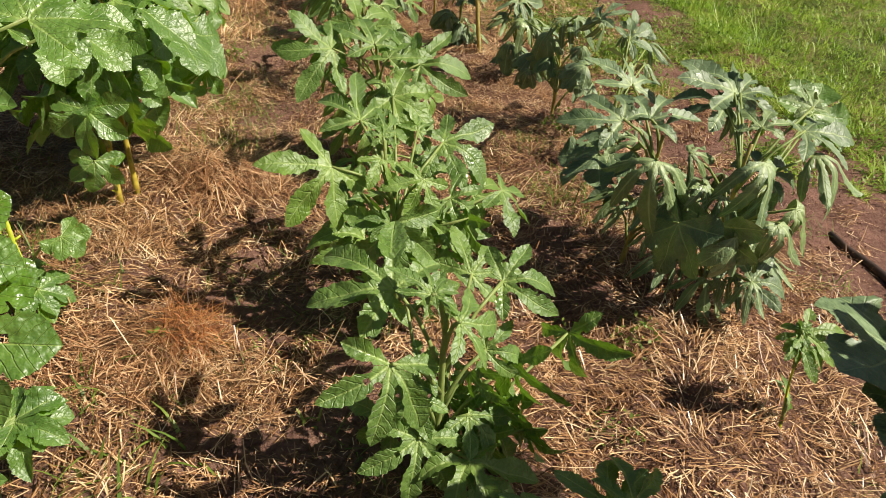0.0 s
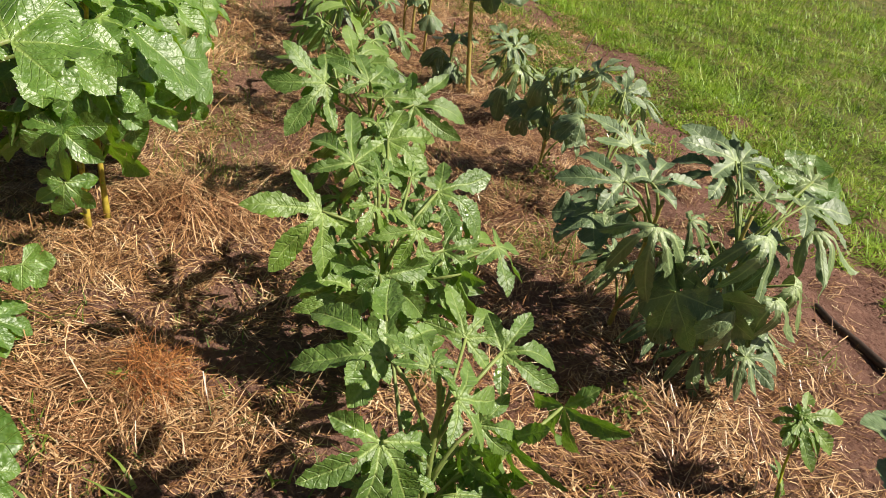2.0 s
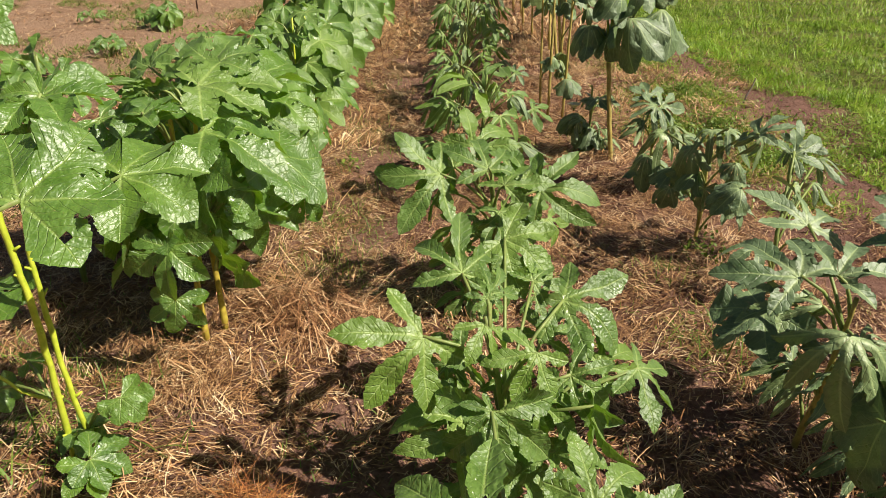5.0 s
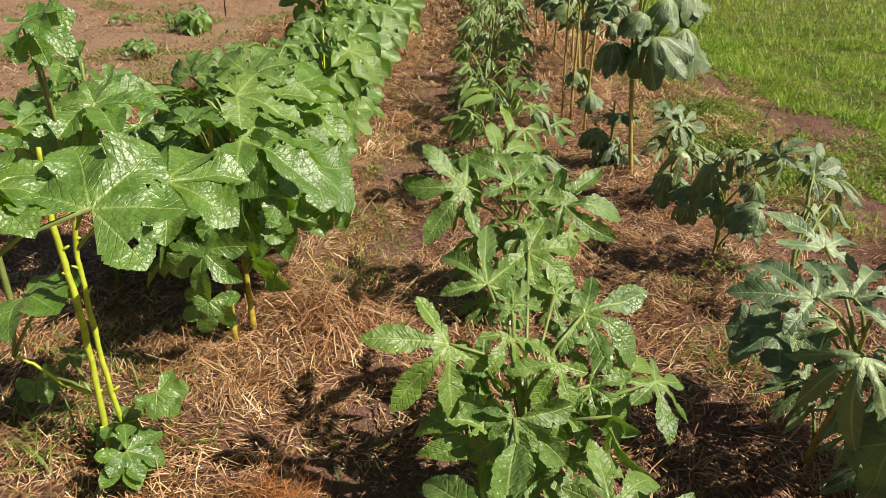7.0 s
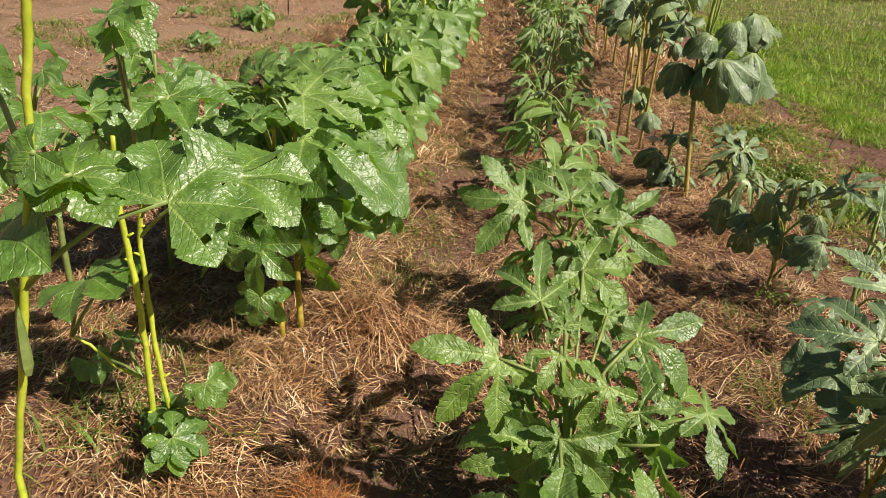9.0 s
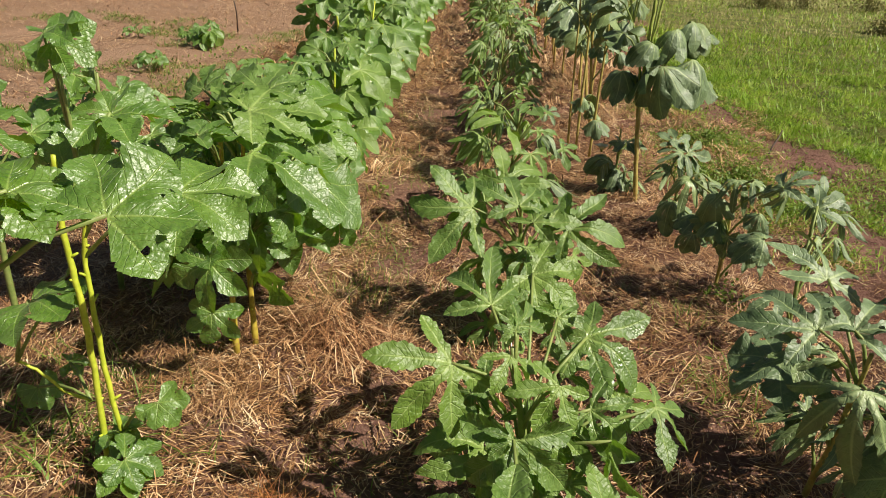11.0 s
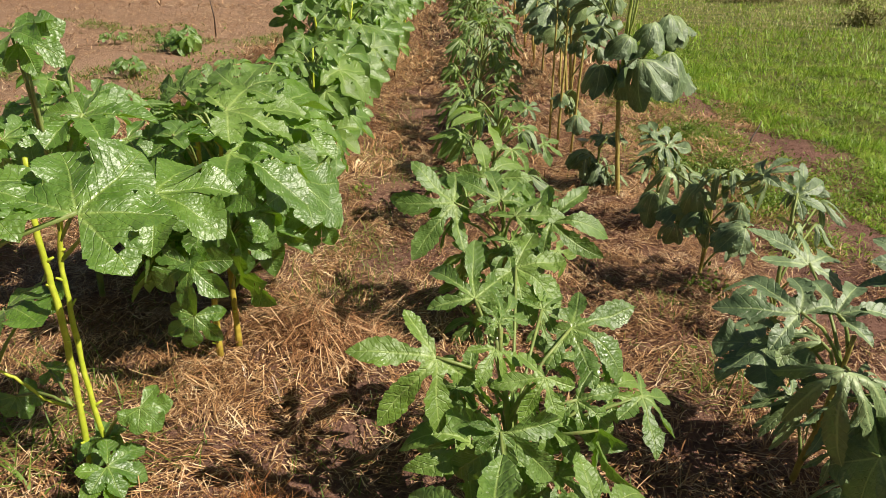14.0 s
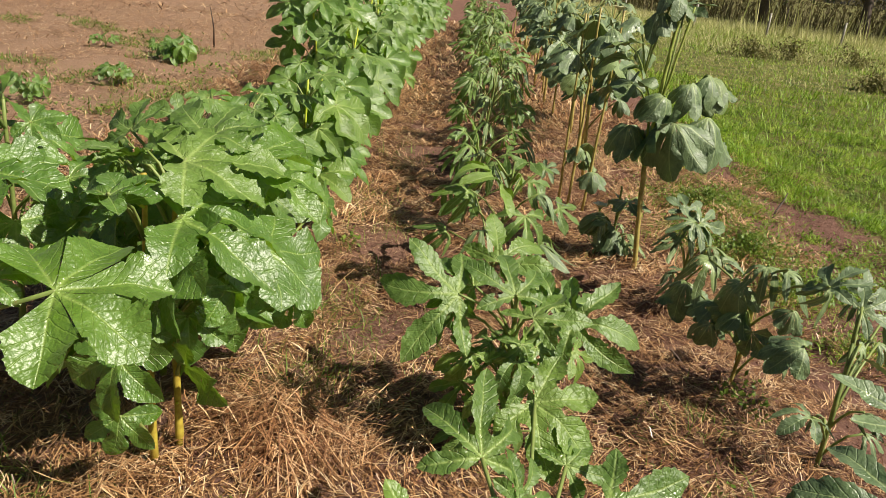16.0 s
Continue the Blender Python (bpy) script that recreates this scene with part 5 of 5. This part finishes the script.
p = Plant(0.3, 4.4, "wilt", "low okra plant with small cut leaves", "okra row R", STEM_GREEN, True, 9, (0.1, -0.3, 1.0))
p.stem([(0.3, 4.4, 0.0), (0.3, 4.4, 0.25), (0.3, 4.38, 0.45)], 0.008, 0.005)
p.leaf((0.291, 4.398, 0.47), (0.299, 4.305, 0.33), 24, "wilt")
p.leaf((0.289, 4.394, 0.48), (0.15, 4.439, 0.42), -5, "wilt")
p.leaf((0.318, 4.407, 0.48), (0.446, 4.456, 0.42), 19, "wilt")
p.leaf((0.241, 4.476, 0.5), (0.218, 4.595, 0.548), 7, "wilt")
p.leaf((0.374, 4.331, 0.4), (0.447, 4.284, 0.3), 14)
p.fill(9, .08, .42, .13, .13)

p = Plant(0.8, 3.4, "wilt", "young okra plant with small wilt leaves and buds", "okra row R", STEM_GREEN, True, 10, (0.1, -0.3, 1.0))
p.stem([(0.78, 3.35, 0.0), (0.76, 3.33, 0.3), (0.797, 3.521, 0.56)], 0.009, 0.005)
p.leaf((0.798, 3.516, 0.55), (0.920, 3.586, 0.579), 12)
p.leaf((0.916, 3.637, 0.5), (1.047, 3.644, 0.416), -0)
p.leaf((0.813, 3.461, 0.45), (0.823, 3.477, 0.32), -20)
p.leaf((0.902, 3.574, 0.42), (0.978, 3.614, 0.314), -14)
p.leaf((0.791, 3.555, 0.56), (0.768, 3.580, 0.485), 18)
p.leaf((0.832, 3.609, 0.56), (0.913, 3.706, 0.564), 19)
p.fill(4, .15, .4, .12, .1)

p = Plant(0.1, 4.8, "hang", "tall okra plant with a bare lower stem and large wilted leaves", "okra row R", STEM_BROWN, True, 11, (0.1, -0.3, 1.0))
p.stem([(0.09, 4.8, 0.0), (0.04, 4.8, 0.42), (0.019, 4.8, 0.6)], 0.014, 0.012)
p.stem([(0.019, 4.8, 0.59), (0.016, 4.8, 0.937), (0.02, 4.8, 1.185), (0.03, 4.8, 1.5)], 0.0115, 0.007, STEM_LIME)
p.stem([(0.019, 4.8, 0.63), (-0.024, 4.78, 0.934), (-0.08, 4.77, 1.066)], 0.007, 0.005, STEM_LIME)
p.stem([(0.018, 4.8, 0.85), (0.05, 4.78, 1.1), (0.085, 4.78, 1.4)], 0.007, 0.005, STEM_LIME)
p.leaf((0.115, 4.72, 0.863), (0.127, 4.659, 0.583), 28, "hang")
p.leaf((0.269, 4.85, 0.891), (0.349, 4.8, 0.628), -8, "hang")
p.leaf((0.254, 4.95, 1.076), (0.343, 4.9, 0.912), 8, "hang")
p.leaf((0.047, 4.76, 0.829), (-0.027, 4.7, 0.643), 14, "hang", face=AWAY)
p.leaf((-0.131, 4.72, 1.019), (-0.256, 4.65, 0.896), 7, "hang", face=AWAY)
p.leaf((-0.127, 4.7, 1.11), (-0.302, 4.65, 1.082), 15, "hang")
p.leaf((0.152, 4.8, 1.047), (0.225, 4.75, 0.877), 1, "hang")
p.leaf((0.19, 4.8, 0.804), (0.246, 4.8, 0.65), 7, "hang")
p.leaf((0.047, 4.85, 1.4), (0.202, 4.85, 1.408), 9, "hang")
p.leaf((0.231, 4.9, 1.085), (0.341, 4.9, 0.942), -11, "hang")
p.leaf((-0.162, 4.75, 1.324), (-0.254, 4.7, 1.262), 20, "hang")
p.leaf((-0.064, 4.75, 1.363), (-0.098, 4.7, 1.218), 22, "hang")
p.leaf((-0.01, 4.8, 1.471), (0.099, 4.75, 1.334), -20, "hang")
p.leaf((-0.189, 4.7, 1.205), (-0.31, 4.65, 1.152), 23, "hang", face=AWAY)
p.leaf((-0.121, 4.7, 1.013), (-0.202, 4.65, 0.952), 22, "hang")
p.leaf((-0.101, 4.75, 0.806), (-0.105, 4.7, 0.608), 8, "hang")
p.leaf((0.042, 4.72, 0.983), (-0.027, 4.66, 0.836), -22, "hang")
p.leaf((0.221, 4.95, 1.07), (0.346, 4.9, 0.929), 19, "hang")

p = Plant(0.27, 0.78, "cut", "young okra plant with cut grey-green leaves", "okra row M", STEM_GREEN, True, 12)
p.stem([(0.25, 0.72, -0.01), (0.26, 0.74, 0.25), (0.27, 0.76, 0.45)], 0.010, 0.006)
p.leaf((0.445, 0.905, 0.48), (0.425, 1.015, 0.47), -18)
p.leaf((0.475, 0.905, 0.485), (0.53, 1.025, 0.475), 12)
p.leaf((0.338, 0.908, 0.4), (0.32, 1.016, 0.36), 8)
p.fill(6, .2, .45, .2, .15)

p = Plant(0.95, 0.8, "hang", "tall okra plant with a broad dark shaded leaf", "okra row R", STEM_GREEN, True, 13, (0.1, -0.3, 1.0))
p.stem([(0.97, 0.8, -0.01), (0.96, 0.8, 0.5), (0.95, 0.82, 1.2)], 0.012, 0.007)
p.leaf((0.79, 0.93, 0.845), (0.66, 0.83, 0.865), 0, "shade", face=Vector((0.1, -0.3, 1.0)))
p.leaf((0.79, 0.95, 0.853), (0.76, 0.962, 0.857), -20, "shade", face=Vector((0.1, -0.3, 1.0)))
p.leaf((0.788, 0.85, 0.819), (0.718, 0.78, 0.799), -4, "shade", face=Vector((0.1, -0.3, 1.0)))
# upper leaves out of view, added to shade the dark leaf and the ground
for hub, tip in (((1.10, 1.08, 1.10), (1.22, 1.25, 1.07)), ((1.24, 0.98, 1.20), (1.42, 1.10, 1.17)), ((1.30, 1.16, 1.12), (1.46, 1.24, 1.05)), ((1.03, 0.80, 1.14), (0.93, 0.64, 1.12)), ((1.0, 0.70, 1.02), (0.96, 0.48, 0.97)), ((1.12, 0.84, 1.2), (1.3, 0.78, 1.12))):
    p.leaf(hub, tip, 0, "shade", face=Vector((0.2, 0.0, 1.0)))
p.fill(4, .5, .8, .18, .12)
# four more unseen leaves, added to cast shade on the plant to the left
p.leaf((0.98, 0.95, 0.95), (1.03, 1.16, 0.88))
p.leaf((1.0, 1.0, 0.85), (1.16, 1.16, 0.75))
p.leaf((1.02, 0.98, 0.74), (1.1, 1.2, 0.66))
p.leaf((0.93, 0.72, 0.98), (0.9, 0.52, 0.9))

p = Plant(1.06, 1.72, "cut", "thin okra seedling with a few small leaves", "okra row R", STEM_YELLOW, True, 14)
p.stem([(1.079, 1.628, 0.0), (1.082, 1.673, 0.12), (1.068, 1.697, 0.3)], 0.005, 0.003)
p.leaf((1.066, 1.686, 0.28), (1.149, 1.676, 0.2), 3, "cut")
p.leaf((1.068, 1.697, 0.3), (1.014, 1.706, 0.26), 12, "cut")
p.leaf((1.079, 1.699, 0.3), (1.182, 1.681, 0.22), 21, "cut")
p.leaf((1.064, 1.685, 0.3), (1.071, 1.71, 0.22), -14, "cut")
p.leaf((1.068, 1.697, 0.31), (1.095, 1.72, 0.32), -24, "cut")
p.leaf((1.084, 1.672, 0.1), (1.111, 1.741, 0.06), 20, "cut")

p = Plant(-0.9, 1.23, "broad", "tall okra plant with a single yellow-green stalk and large leaves", "okra row L", STEM_YELLOW, True, 15, (0.15, -0.38, 0.9))
p.stem([(-0.87, 1.12, 0.0), (-0.979, 1.215, 0.5), (-0.894, 1.23, 0.862), (-0.83, 1.24, 1.127), (-0.795, 1.25, 1.325), (-0.772, 1.25, 1.427)], 0.0068, 0.006)
p.leaf((-0.825, 1.199, 0.2), (-0.721, 1.243, 0.16), -23, "lush")
p.leaf((-0.824, 1.19, 0.2), (-0.741, 1.104, 0.12), 18, "lush")
p.leaf((-0.83, 1.207, 0.2), (-0.793, 1.304, 0.21), -18, "lush")
p.leaf((-0.817, 1.021, 0.2), (-0.769, 1.012, 0.14), 15, "lush")
p.leaf((-0.87, 1.176, 0.16), (-0.857, 1.164, 0.1), 14, "broad")
p.leaf((-0.838, 1.197, 0.2), (-0.95, 1.231, 0.2), 18, "lush")
p.leaf((-0.968, 1.25, 0.982), (-0.756, 1.2, 1.002), 2, "broad")
p.leaf((-0.965, 1.3, 1.266), (-0.959, 1.35, 1.196), 18, "broad")
p.leaf((-0.788, 1.22, 1.166), (-0.821, 1.2, 1.115), -14, "broad")
p.leaf((-0.641, 1.31, 1.088), (-0.612, 1.45, 1.14), 4, "broad", 4)
p.leaf((-0.79, 1.28, 1.114), (-0.696, 1.33, 1.077), -8, "broad")
p.leaf((-0.791, 1.28, 1.111), (-0.831, 1.2, 1.139), 19, "broad")
p.pod((-0.885, 1.21, 0.76), 0.14, (0.05, 0.0))
p.pod((-0.88, 1.23, 1.27), 0.13, (0.05, 0.0))
p.pod((-0.865, 1.23, 1.42), 0.07, (0.2, 0.0))

p = Plant(-0.1, 5.05, "wilt", "low okra plant with a pale flower and hanging leaves", "okra row R", STEM_GREEN, True, 16, (0.1, -0.3, 1.0))
p.stem([(-0.06, 5.0, 0.0), (-0.06, 5.0, 0.25), (-0.07, 5.0, 0.42)], 0.008, 0.005)
p.leaf((-0.075, 5.0, 0.147), (-0.162, 4.95, 0.02), 13, "hang")
p.leaf((-0.06, 5.0, 0.168), (-0.072, 4.9, 0.048), -1, "hang")
p.leaf((-0.042, 5.0, 0.299), (-0.09, 5.05, 0.371), 1, "wilt")
p.leaf((-0.001, 5.0, 0.12), (0.05, 4.95, 0.029), -23, "hang")
p.leaf((-0.121, 5.0, 0.234), (-0.226, 4.952, 0.105), -22, "hang")
p.fill(9, .1, .4, .13, .12)
p.flower((-0.16, 4.9, 0.3))

p = Plant(-0.35, 5.5, "hang", "okra plant with bare ochre stems and drooping dark leaves", "okra row R", STEM_BROWN, True, 17, (0.1, -0.3, 1.0))
p.stem([(-0.4, 5.7, 0.0), (-0.4, 5.7, 0.6), (-0.42, 5.72, 1.3)], 0.010, 0.006)
p.stem([(-0.3, 5.75, 0.0), (-0.29, 5.75, 0.6), (-0.28, 5.75, 1.3)], 0.010, 0.006)
p.stem([(-0.48, 5.9, 0.0), (-0.5, 5.9, 0.6), (-0.52, 5.9, 1.25)], 0.009, 0.006)
p.fill(13, .9, 1.3, .19, .2)
p.fill(5, .3, .6, .14, .15)
p.flower((-0.3, 5.6, 1.3))

p = Plant(-0.66, 0.58, "broad", "tall okra plant with large pale leaves at head height", "okra row L", STEM_YELLOW, True, 18, (0.15, -0.38, 0.9))
p.stem([(-0.68, 0.56, -0.01), (-0.67, 0.58, 0.5), (-0.62, 0.6, 1.05)], 0.011, 0.007)
p.leaf((-0.375, 0.72, 1.168), (-0.293, 0.742, 1.180), 5, "broad")
p.leaf((-0.409, 0.68, 1.034), (-0.305, 0.7, 1.007), 20, "broad")
p.leaf((-0.392, 0.645, 0.945), (-0.268, 0.675, 0.925), 26, "broad")
# ---- end of the near plants ----
